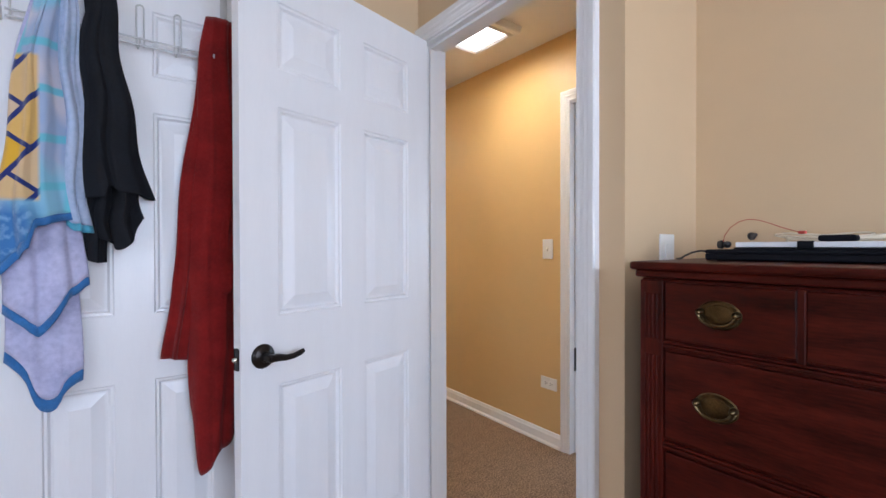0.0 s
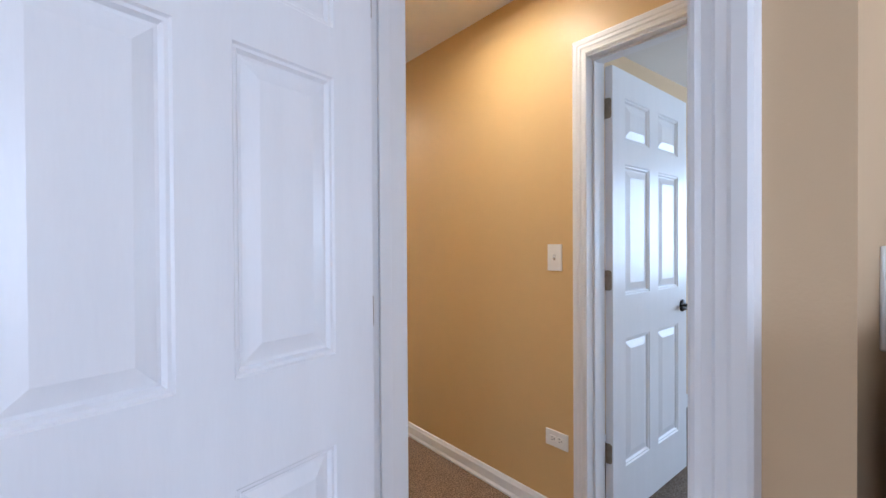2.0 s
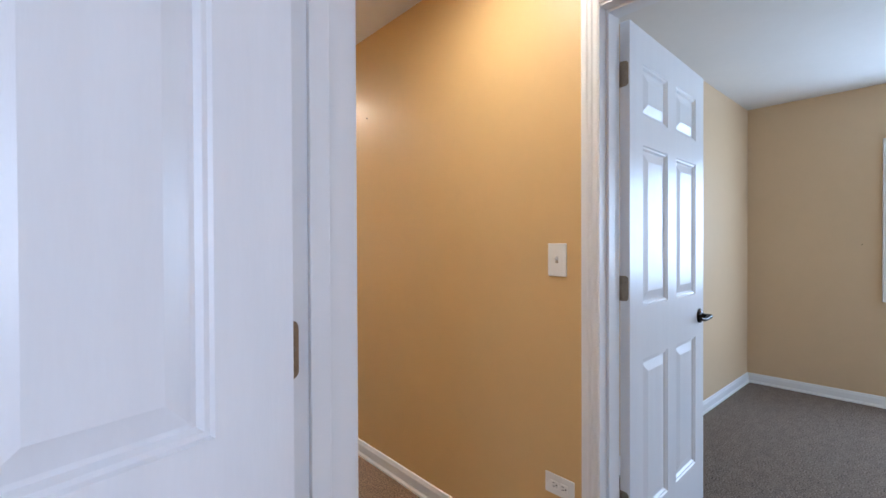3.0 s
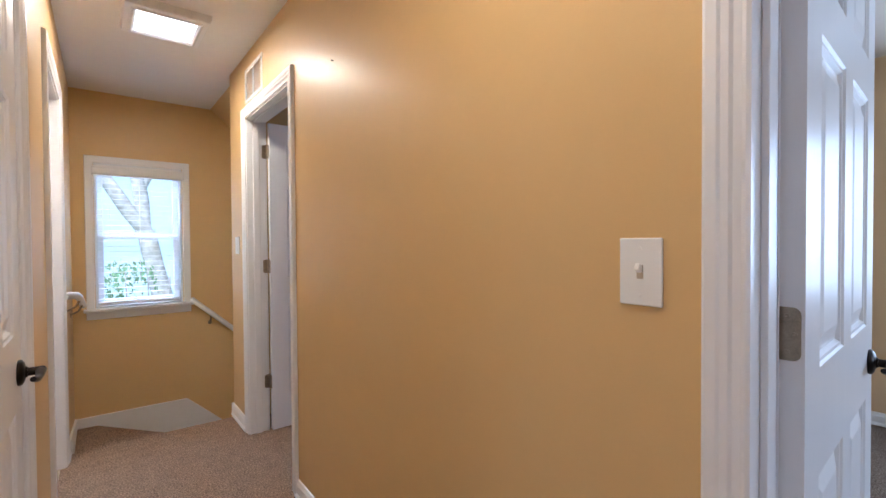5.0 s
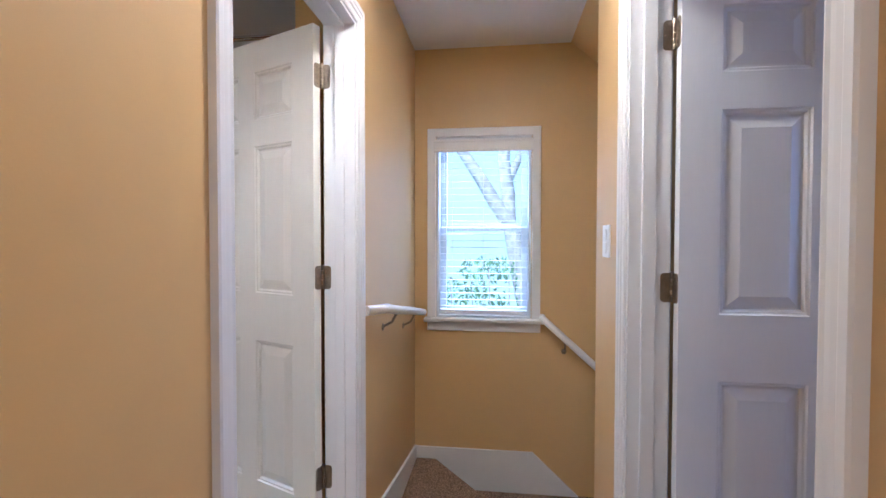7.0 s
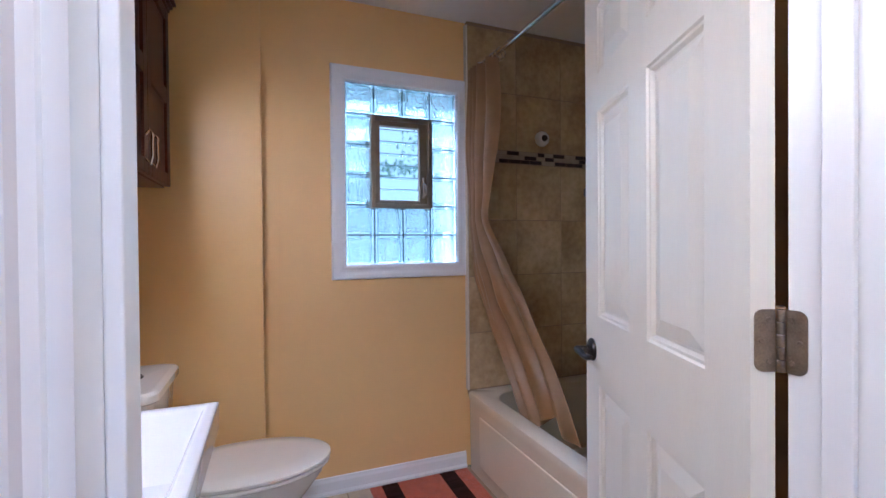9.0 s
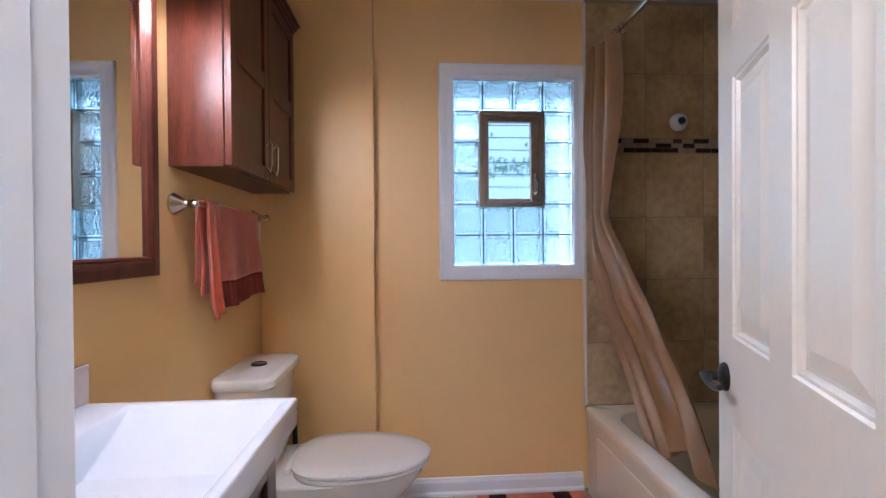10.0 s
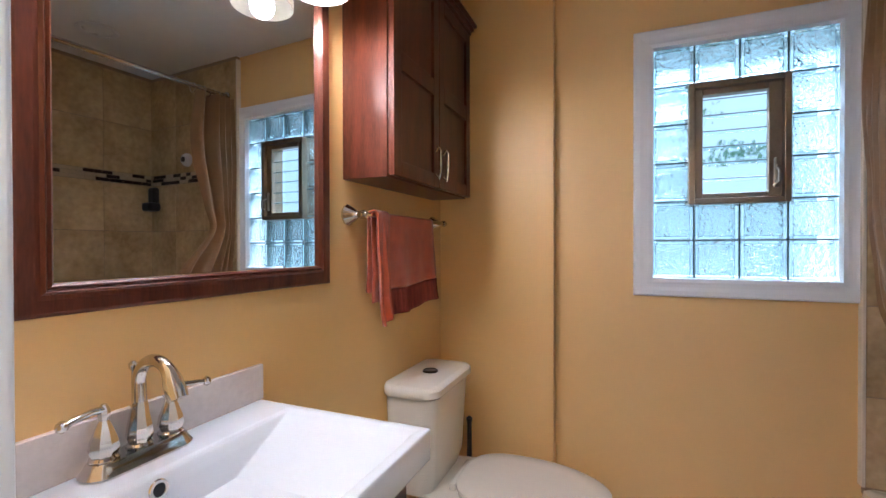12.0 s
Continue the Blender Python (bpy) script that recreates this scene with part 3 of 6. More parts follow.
casing("trim_bath_hall", 3.770, 4.560, DH - 0.006, on_wall((XL, 0, 0), (0, 1, 0), (1, 0, 0)))
casing("trim_bath_inside", 3.770, 4.560, DH - 0.006, on_wall((XL - T, 0, 0), (0, 1, 0), (-1, 0, 0)))
panel_door("door_bath", (0.943, 4.545), 180 - 22.3, 0.755, WARMDOOR, "white six-panel bathroom door standing open, lamplight warmth in its colour", flip=True, jamb_dir=(1, -1))

# bedroom closet door, closed
bm = bmesh.new()
box(bm, -0.42, -0.404, CY, CY + 0.085, 0, DH - 0.016)
box(bm, 0.234, 0.25, CY, CY + 0.085, 0, DH - 0.016)
box(bm, -0.42, 0.25, CY, CY + 0.085, DH - 0.016, DH)
setting("door_jamb_bedroom_closet", bm, WHITE, "white painted wooden door jamb", "door jamb")
casing("trim_bedroom_closet", -0.415, 0.245, DH - 0.006, on_wall((0, CY, 0), (1, 0, 0), (0, -1, 0)))
panel_door("door_bedroom_closet", (-0.398, CY + 0.045), 0.0, 0.63, DOOR, "white six-panel closet door, closed, hung with towels", handles=False)

# baseboards
for p, q, o in (((XR, 1.623), (XR, 3.467), (-1, 0)), ((XR, 4.427), (XR, 4.79), (-1, 0)), ((XL, 1.66), (XL, 2.236), (1, 0)), ((XL, 3.048), (XL, 3.702), (1, 0)), ((XL, 4.628), (XL, 4.74), (1, 0)),
                ((2.12, 1.975), (5.35, 1.975), (0, -1)), ((5.35, -2.02), (5.35, 1.975), (-1, 0)), ((0.312, CY), (BX, CY), (0, -1)), ((-3.02, CY), (-0.482, CY), (0, -1)),
                ((BX, 0.563), (BX, 0.634), (-1, 0)), ((1.31, -2.62), (1.31, 0.570), (-1, 0)), ((HX, 0.570), (1.31, 0.570), (0, -1)),
                ((-0.887, 3.84), (-0.887, 4.875), (1, 0)), ((-0.827, 3.315), (-0.827, 3.84), (1, 0)), ((-0.827, 3.315), (0.28, 3.315), (0, 1))):
    baseboard(p, q, o)

# ---- stairs ----
def tread(name, pts, z, nose, drop=0.19):
    """A carpeted step whose edges named in nose are rounded."""
    bm = bmesh.new()
    prism(bm, pts, z - drop - 0.05, z)
    bm.verts.ensure_lookup_table()
    n = len(pts)
    es = [bm.edges.get((bm.verts[n + i], bm.verts[n + (i + 1) % n])) for i in nose]
    bmesh.ops.bevel(bm, geom=es, offset=0.024, segments=5, affect="EDGES", profile=0.5)
    return tagged(finish(name, bm, CARPET, smooth=True), "carpeted winding stair step", "stair", kind="structure")


tread("floor_landing_edge", [(XL - 0.01, 4.60), (XR + 0.01, 4.60), (XR + 0.01, 4.765), (XL - 0.01, 4.765)], 0.0, (2,))
tread("stair_step_1", [(XL - 0.01, 4.70), (XR + 0.02, 4.70), (XR + 0.03, 4.79), (1.20, 5.79), (XL - 0.01, 5.79)], -0.19, (2,))
tread("stair_step_2", [(XR - 0.10, 4.72), (XR + 0.08, 4.72), (2.28, 5.79), (1.12, 5.79)], -0.38, (1,))
for i in range(7):
    tread("stair_step_%d" % (i + 3), [(2.0 + 0.25 * i, 4.72), (2.28 + 0.25 * i, 4.72), (2.32 + 0.25 * i, 5.79), (2.0 + 0.25 * i, 5.79)], -0.57 - 0.19 * i, (1,))
bm = bmesh.new()
prism(bm, [(XL, -0.114), (1.83, -0.114), (4.6, -2.70), (4.6, -3.1), (1.55, -0.7), (XL, -0.7)], 0, 0.014)
for v in bm.verts:
    v.co = Vector((v.co.x, 5.77 - v.co.z, v.co.y))
setting("trim_stair_skirt", bm, WHITE, "white painted skirt board rising beside the stairs", "skirt board")
bm = bmesh.new()
prism(bm, [(4.735, 0.085), (4.78, 0.06), (5.77, -0.112), (5.77, -0.5), (4.735, -0.5)], 0, 0.014)
for v in bm.verts:
    v.co = Vector((XL + v.co.z, v.co.x, v.co.y))
setting("trim_stair_skirt_side", bm, WHITE, "white painted skirt board beside the stairs", "skirt board")
bm = bmesh.new()
box(bm, XR - 0.016, XR + T, 4.79, 4.802, -0.30, 0.085, 0.003)
setting("trim_stair_corner", bm, WHITE, "white painted baseboard end at the stair corner", "baseboard")


def handrail(pts, brackets, label):
    r = thing("handrail", Matrix.Identity(4), label, "handrail")
    bm = bmesh.new()
    tube(bm, pts, 0.021, 14)
    part("rail", bm, WHITE, r, "", True)
    for foot, knee, head in brackets:
        bm = bmesh.new()
        tube(bm, [foot, Vector(foot).lerp(Vector(knee), 0.9), knee, head], [0.006, 0.0055, 0.0055, 0.007], 8)
        d = (Vector(knee) - Vector(foot)).normalized()
        lathe(bm, [(0.017, 0), (0.017, 0.003), (0.010, 0.006)], 14, Matrix.Translation(foot) @ Vector((d.x, d.y, 0)).to_track_quat("Z", "Y").to_matrix().to_4x4())
        part("bracket", bm, NICKEL, r, "nickel wall bracket", True)


handrail([(1.078, 4.66, 0.952), (1.100, 4.70, 0.950), (1.125, 4.82, 0.940), (1.135, 4.93, 0.915), (1.135, 5.30, 0.852), (1.135, 5.715, 0.775)], [((XL, y, z - 0.08), (1.115, y, z - 0.055), (1.135, y, z - 0.016)) for y, z in ((4.95, 0.91), (5.40, 0.828))], "white painted wooden handrail on the stair wall")
handrail([(1.885, 5.758, 0.752), (1.885, 5.715, 0.749), (1.90, 5.705, 0.735), (2.4, 5.705, 0.285), (3.9, 5.705, -1.06)], [((x, 5.77, z - 0.09), (x, 5.725, z - 0.06), (x, 5.705, z - 0.018)) for x, z in ((2.02, 0.626), (2.9, -0.165), (3.6, -0.792))], "white painted wooden handrail sloping down beside the window")

# ---- hall window ----
WM = on_wall((0, 5.77, 0), (1, 0, 0), (0, -1, 0))
win = tagged(new("window_hall"), "white double-hung window with half-open white slat blind", "window", kind="structure")
bm = bmesh.new()
sweep(bm, 1.208, 1.818, 0.735, 1.895, [(0, 0), (0, 0.014), (0.004, 0.018), (0.050, 0.019), (0.054, 0.016), (0.055, 0)], WM)
part("window_frame", bm, WHITE, win)
bm = bx(1.135, 1.895, 5.715, 5.80, 0.712, 0.737, 0.006)
part("window_sill", bm, WHITE, win)
part("apron", bx(1.153, 1.873, 5.752, 5.77, 0.652, 0.712, 0.004), WHITE, win)
bm = bmesh.new()
for a, b, c, d in ((1.21, 1.225, 0.735, 1.90), (1.80, 1.815, 0.735, 1.90), (1.225, 1.80, 1.885, 1.90), (1.225, 1.80, 0.735, 0.75)):
    box(bm, a, b, 5.772, 5.93, c, d)
part("window_lining", bm, VINYL, win)


def sash(name, z0, z1, y):
    bm = bmesh.new()
    for a, b, c, d in ((1.225, 1.268, z0, z1), (1.757, 1.80, z0, z1), (1.268, 1.757, z0, z0 + 0.045), (1.268, 1.757, z1 - 0.032, z1)):
        box(bm, a, b, y, y + 0.03, c, d, 0.004)
    s = part(name, bm, VINYL, win)
    g = part("pane", bx(1.266, 1.759, y + 0.012, y + 0.016, z0 + 0.04, z1 - 0.03), GLASS, s)
    g.visible_shadow = False


sash("lower_sash", 0.75, 1.325, 5.855)
sash("upper_sash", 1.300, 1.885, 5.89)
part("sash_lock", bx(1.475, 1.535, 5.838, 5.856, 1.318, 1.338, 0.004), VINYL, win)
blind = thing("window_blind", Matrix.Identity(4), "white slatted window blind, lowered with slats open", "blind")
bm = bmesh.new()
box(bm, 1.198, 1.828, 5.742, 5.752, 1.795, 1.872, 0.003)
box(bm, 1.198, 1.828, 5.738, 5.756, 1.800, 1.812, 0.005)
box(bm, 1.198, 1.828, 5.738, 5.756, 1.856, 1.868, 0.005)
part("valance", bm, WHITE, blind)
part("headrail", bx(1.226, 1.800, 5.775, 5.83, 1.83, 1.884, 0.003), BLIND, blind)
slat_bm = bmesh.new()
sp = [(-0.017, 0.0), (-0.009, 0.0012), (0, 0.0018), (0.009, 0.0012), (0.017, 0.0)]
lo = [[slat_bm.verts.new((x, y, z)) for y, z in sp] for x in (1.232, 1.793)]
hi = [[slat_bm.verts.new((x, y, z + 0.0018)) for y, z in sp] for x in (1.232, 1.793)]
for r in (lo, hi):
    for i in range(4):
        slat_bm.faces.new((r[0][i], r[0][i + 1], r[1][i + 1], r[1][i]))
for i in (0, 4):
    slat_bm.faces.new((lo[0][i], lo[1][i], hi[1][i], hi[0][i]))
first = part("slat", slat_bm, BLIND, blind, "", True)
first.matrix_basis = pose(0, 5.805, 0.805, 2)
for k in range(1, 25):
    s = first.copy()
    scene.collection.objects.link(s)
    s.matrix_basis = pose(0, 5.805, 0.805 + k * 0.0425, 2 + random.uniform(-1.5, 1.5))
part("bottom_rail", bx(1.232, 1.793, 5.780, 5.832, 0.757, 0.783, 0.004), BLIND, blind)
for x in (1.31, 1.512, 1.715):
    bm = bmesh.new()
    for y in (5.787, 5.823):
        tube(bm, [(x, y, 0.77), (x, y, 1.84)], 0.0012, 5)
    part("ladder_cord", bm, BLIND, blind)
bm = bmesh.new()
tube(bm, [(1.262, 5.765, 1.80), (1.262, 5.762, 1.06)], 0.0015, 6)
lathe(bm, [(0.003, 0), (0.007, 0.008), (0.006, 0.03), (0.002, 0.036)], 10, pose(1.262, 5.762, 1.03))
part("pull_cord", bm, BLIND, blind)

gwin = tagged(new("window_guest"), "white framed window in the empty room", "window", kind="structure")
bm = bmesh.new()
sweep(bm, -0.247, 1.042, 0.868, 1.982, [(0, 0), (0, 0.014), (0.004, 0.018), (0.058, 0.019), (0.062, 0.016), (0.063, 0)], on_wall((5.35, 0, 0), (0, 1, 0), (-1, 0, 0)), closed=True)
part("window_frame", bm, WHITE, gwin)
bm = bmesh.new()
for a, b, c, d in ((-0.25, -0.21, 0.865, 1.985), (1.005, 1.045, 0.865, 1.985), (0.375, 0.42, 0.905, 1.945), (-0.21, 1.005, 0.865, 0.905), (-0.21, 1.005, 1.945, 1.985)):
    box(bm, 5.41, 5.45, a, b, c, d, 0.003)
part("sash", bm, VINYL, gwin)

# ---- outside ----
def rough_limb(bm, pts, rs):
    tube(bm, [Vector(p) + Vector((random.uniform(-0.02, 0.02), 0, 0)) for p in pts], rs, 10)


tree = thing("tree", Matrix.Identity(4), "bare forked grey-brown tree with sparse leaves", "tree")
bm = bmesh.new()
rough_limb(bm, [(2.62, 9.4, -2.9), (2.35, 9.4, -1.0), (2.06, 9.4, 0.2), (1.90, 9.4, 0.9), (1.79, 9.4, 1.45)], [0.22, 0.17, 0.15, 0.13, 0.12])
rough_limb(bm, [(1.79, 9.4, 1.42), (1.58, 9.35, 1.75), (1.36, 9.3, 2.1), (1.10, 9.3, 2.52), (0.7, 9.2, 3.3), (0.2, 9.2, 5.2)], [0.10, 0.10, 0.09, 0.075, 0.06, 0.03])
rough_limb(bm, [(1.79, 9.4, 1.40), (1.75, 9.45, 1.9), (1.70, 9.5, 2.4), (1.78, 9.5, 3.6), (2.1, 9.5, 6.0)], [0.11, 0.10, 0.09, 0.06, 0.03])
rough_limb(bm, [(1.73, 9.5, 2.0), (2.0, 9.5, 2.6), (2.6, 9.5, 3.8)], [0.07, 0.05, 0.03])
part("trunk", bm, BARK, tree, "", True)


def leaves(bm, c, rad, n, size):
    for _ in range(n):
        d = Vector((random.gauss(0, 1), random.gauss(0, 1), random.gauss(0, 1))).normalized() * random.random() ** 0.4
        p = Vector(c) + Vector((d.x * rad[0], d.y * rad[1], d.z * rad[2]))
        m = Matrix.Translation(p) @ Euler((random.uniform(0, 6), random.uniform(0, 6), random.uniform(0, 6))).to_matrix().to_4x4()
        s = size * random.uniform(0.6, 1.3)
        bm.faces.new([bm.verts.new(m @ Vector(q)) for q in ((-s, 0, 0), (0, s * 0.45, 0.1 * s), (s, 0, 0), (0, -s * 0.45, 0.1 * s))])


bm = bmesh.new()
leaves(bm, (0.4, 9.4, 5.0), (1.2, 1.0, 1.0), 700, 0.06)
leaves(bm, (2.3, 9.6, 5.8), (1.6, 1.2, 1.2), 900, 0.06)
part("crown", bm, LEAF, tree)
shrub = thing("shrub", Matrix.Identity(4), "leafy green shrub outside the stair window", "shrub")
bm = bmesh.new()
for k in range(9):
    tube(bm, [(1.5 + 0.1 * k, 8.6, -2.8), (1.2 + 0.2 * k, 8.6, -1.2), (1.0 + 0.25 * k, 8.6 + random.uniform(-0.3, 0.3), 0.4 + random.uniform(0, 0.5))], [0.03, 0.02, 0.008], 6)
part("stem", bm, BARK, shrub)
bm = bmesh.new()
leaves(bm, (1.75, 8.6, -0.1), (1.0, 0.6, 0.75), 650, 0.05)
leaves(bm, (1.50, 8.6, 0.84), (0.42, 0.4, 0.20), 150, 0.045)
leaves(bm, (1.15, 8.6, 0.50), (0.60, 0.4, 0.28), 240, 0.045)
leaves(bm, (1.9, 8.6, -1.4), (1.2, 0.8, 0.9), 500, 0.06)
part("crown", bm, LEAF, shrub)
shrub2 = thing("shrub", Matrix.Identity(4), "leafy green tree outside the bathroom window", "shrub")
bm = bmesh.new()
tube(bm, [(-6.2, 5.4, -2.8), (-6.1, 5.4, -0.5), (-6.2, 5.3, 1.6)], [0.10, 0.08, 0.03], 8)
part("stem", bm, BARK, shrub2)
bm = bmesh.new()
for cy, cz, ry, rz, n in ((5.6, 0.9, 1.3, 0.7, 260), (4.2, 2.0, 0.9, 0.5, 120), (5.6, 2.55, 0.9, 0.16, 120), (6.9, 1.2, 0.6, 1.0, 240), (4.7, 0.9, 0.7, 0.6, 150), (6.6, 2.9, 0.7, 0.6, 130), (4.6, 3.2, 0.9, 0.5, 120)):
    leaves(bm, (-6.2, cy, cz), (0.6, ry, rz), 2 * n, 0.046)
part("crown", bm, LEAF, shrub2)

# ---- hall fixtures ----
CM = Matrix(((1, 0, 0, 0), (0, 1, 0, 0), (0, 0, -1, H), (0, 0, 0, 1)))
for ly in (1.885, 4.135):
    lamp = thing("ceiling_light", Matrix.Identity(4), "square white ceiling light with glowing diffuser", "ceiling light", "hall ceiling lights")
    bm = bmesh.new()
    sweep(bm, 1.405, 1.675, ly - 0.135, ly + 0.135, [(0, 0.005), (0, 0.040), (0.012, 0.050), (0.020, 0.048), (0.026, 0.040), (0.050, 0.038), (0.054, 0.030), (0.060, 0.0)], CM, closed=True)
    part("frame", bm, WHITE, lamp)
    part("diffuser", bx(1.403, 1.677, ly - 0.137, ly + 0.137, H - 0.036, H - 0.028), GLOW_PANEL, lamp, "glowing white diffuser panel")

vent = thing("air_grille", Matrix.Identity(4), "white metal return air grille high on the wall", "vent")
VM = on_wall((XR, 0, 0), (0, 1, 0), (-1, 0, 0))
bm = bmesh.new()
sweep(bm, 4.005, 4.330, 2.165, 2.335, [(0, 0.0), (0, 0.006), (0.018, 0.007), (0.022, 0.0)], VM, closed=True)
box(bm, XR - 0.006, XR - 0.001, 4.160, 4.176, 2.165, 2.335)
part("frame", bm, WHITE, vent)
for k in range(13):
    z = 2.172 + k * 0.0128
    part("slat", bx(-0.0007, 0.0007, 4.005, 4.33, -0.007, 0.007), WHITE, vent).matrix_basis = Matrix.Translation((XR - 0.0042, 0, z)) @ pose(0, 0, 0, 0, 35, 0)


def wall_plate(name, m, w, h, label, category, kind):
    t = thing(name, Matrix.Identity(4), label, category)
    part("plate", bx(-w / 2, w / 2, -h / 2, h / 2, 0, 0.006, 0.0025, m=m), PLASTIC, t)
    for z in ((0.042, -0.042) if kind != "outlet" else (0.0,)):
        bm = bmesh.new()
        lathe(bm, [(0.0032, 0.006), (0.0032, 0.0068), (0.002, 0.0072)], 10, m @ Matrix.Translation((0, z, 0)))
        part("screw", bm, PLASTIC, t)
    if kind == "toggle":
        part("bezel", bx(-0.006, 0.006, -0.0125, 0.0125, 0.005, 0.0066, 0.0005, m=m), SHADOWGAP, t)
        part("toggle", bx(-0.0042, 0.0042, -0.005, 0.008, 0, 0.016, 0.002, m=m @ pose(0, 0.002, 0.004, -24)), PLASTIC, t)
    elif kind == "double":
        for y in (-0.024, 0.024):
            part("rocker", bx(-0.015, 0.015, y - 0.020, y + 0.020, 0.005, 0.009, 0.002, m=m), PLASTIC, t)
    elif kind == "rocker":
        part("rocker", bx(-0.0165, 0.0165, -0.033, 0.033, 0.004, 0.009, 0.002, m=m @ pose(0, 0, 0, 2)), PLASTIC, t)
        part("dimmer", bx(0.010, 0.014, -0.028, -0.005, 0.008, 0.013, 0.001, m=m), PLASTIC, t)
    else:
        for x in (-0.0195, 0.0195):
            rec = part("socket", bx(x - 0.0165, x + 0.0165, -0.0135, 0.0135, 0.005, 0.0078, 0.002, m=m), PLASTIC, t)
            bm = bmesh.new()
            for a, b, w2, h2 in ((-0.003, 0.0062, 0.008, 0.0025), (-0.003, -0.0062, 0.008, 0.0025), (0.009, 0, 0.005, 0.005)):
                box(bm, x + a - w2 / 2, x + a + w2 / 2, b - h2 / 2, b + h2 / 2, 0.0070, 0.0081, m=m)
            part("slot", bm, RUBBER, rec)
    return t


wall_plate("light_switch", on_wall((XR, 1.724, 1.197), (0, -1, 0), (-1, 0, 0)), 0.078, 0.120, "white toggle light switch on the beige hall wall", "light switch", "toggle")
wall_plate("wall_outlet", on_wall((XR, 1.716, 0.375), (0, -1, 0), (-1, 0, 0)), 0.122, 0.074, "white double wall outlet set sideways above the baseboard", "outlet", "outlet")
wall_plate("light_switch", on_wall((XR, 4.615, 1.235), (0, -1, 0), (-1, 0, 0)), 0.098, 0.118, "white double rocker switch beside the stairs", "light switch", "double")
wall_plate("light_switch", on_wall((1.125, 0.570, 1.190), (-1, 0, 0), (0, -1, 0)), 0.078, 0.124, "white dimmer switch on the wall behind the dresser", "light switch", "rocker")

for m in (on_wall((XR, 3.012, 1.989), (0, -1, 0), (-1, 0, 0)), on_wall((5.35, 1.217, 1.243), (0, 1, 0), (-1, 0, 0))):
    nail = thing("wall_nail", Matrix.Identity(4), "small dark picture nail stuck in the painted wall", "nail")
    bm = bmesh.new()
    lathe(bm, [(0.0016, -0.002), (0.0016, 0.008), (0.0038, 0.0085), (0.0036, 0.0100), (0.001, 0.0104)], 10, m)
    part("nail_head", bm, BRASS, nail, "", True)

# ---- bedroom dresser ----
dr = thing("dresser", Matrix.Identity(4), "dark red mahogany chest of drawers with oval brass pulls", "dresser")
FX, Y0, Y1 = 0.822, -0.52, 0.472
part("carcass", bx(FX, 1.29, Y0, Y1, 0.06, 1.150, 0.004), MAHOGV, dr)
bm = bx(0.796, 1.30, Y0 - 0.02, Y1 + 0.016, 1.168, 1.186, 0.006)
box(bm, 0.806, 1.295, Y0 - 0.010, Y1 + 0.008, 1.152, 1.169, 0.005)
part("top", bm, MAHOG, dr)
for y in (Y0 + 0.002, Y1 - 0.052):
    post = part("fluted_post", bx(FX - 0.010, FX + 0.001, y, y + 0.050, 0.06, 1.146, 0.002), MAHOGV, dr)
    for k in range(4):
        for z0, z1 in ((1.02, 1.118), (0.24, 0.985)):
            part("flute_bead", bx(FX - 0.0135, FX - 0.009, y + 0.009 + k * 0.009, y + 0.013 + k * 0.009, z0, z1, 0.0018), MAHOGV, post)
part("plinth", bx(FX - 0.012, 1.28, Y0 - 0.008, Y1 + 0.008, 0.0, 0.065, 0.006), MAHOG, dr)


def pull(parent, y, z, x):
    bm = bmesh.new()
    m = Matrix.Translation((x, y, z)) @ Matrix(((0, 0, -1, 0), (1.40, 0, 0, 0), (0, 1, 0, 0), (0, 0, 0, 1)))
    lathe(bm, [(0.028, 0), (0.0285, 0.002), (0.026, 0.0045), (0.0235, 0.003), (0.020, 0.003), (0.019, 0.005), (0.010, 0.0065), (0.002, 0.007)], 32, m)
    p = part("pull", bm, BRASS, parent, "oval antique brass pull", True)
    for s in (-1, 1):
        bm = bmesh.new()
        lathe(bm, [(0.007, 0.0), (0.007, 0.010), (0.005, 0.018), (0.002, 0.021)], 12, Matrix.Translation((x, y + s * 0.032, z + 0.004)) @ pose(0, 0, 0, 0, -90, 0))
        part("post", bm, BRASS, p, "", True)
    bm = bmesh.new()
    tube(bm, [Vector((x - 0.015, y + 0.033 * math.cos(a), z + 0.004 - 0.024 * math.sin(a))) for a in [math.pi * i / 14 for i in range(15)]], 0.0034, 8)
    part("bail", bm, BRASS, p, "", True)


for (a, b, z0, z1, pulls) in ((Y1 - 0.282, Y1 - 0.056, 1.022, 1.143, 1), (Y0 + 0.294, Y1 - 0.294, 1.022, 1.143, 1), (Y0 + 0.056, Y0 + 0.282, 1.022, 1.143, 1), (Y0 + 0.056, Y1 - 0.056, 0.812, 0.996, 3), (Y0 + 0.056, Y1 - 0.056, 0.585, 0.782, 3), (Y0 + 0.056, Y1 - 0.056, 0.345, 0.556, 3), (Y0 + 0.056, Y1 - 0.056, 0.085, 0.316, 3)):
    d = part("drawer", bx(FX - 0.008, FX + 0.010, a, b, z0, z1, 0.003), MAHOG, dr)
    zc = (z0 + z1) / 2
    ys = [(a + b) / 2 + 0.0] if pulls == 1 else ([a + 0.12, b - 0.12] if pulls == 2 else [a + 0.10, b - 0.10])
    for y in ys:
        pull(d, y + (0.008 if pulls == 1 else 0.0), zc + (0.003 if pulls == 1 else 0.0), FX - 0.008)
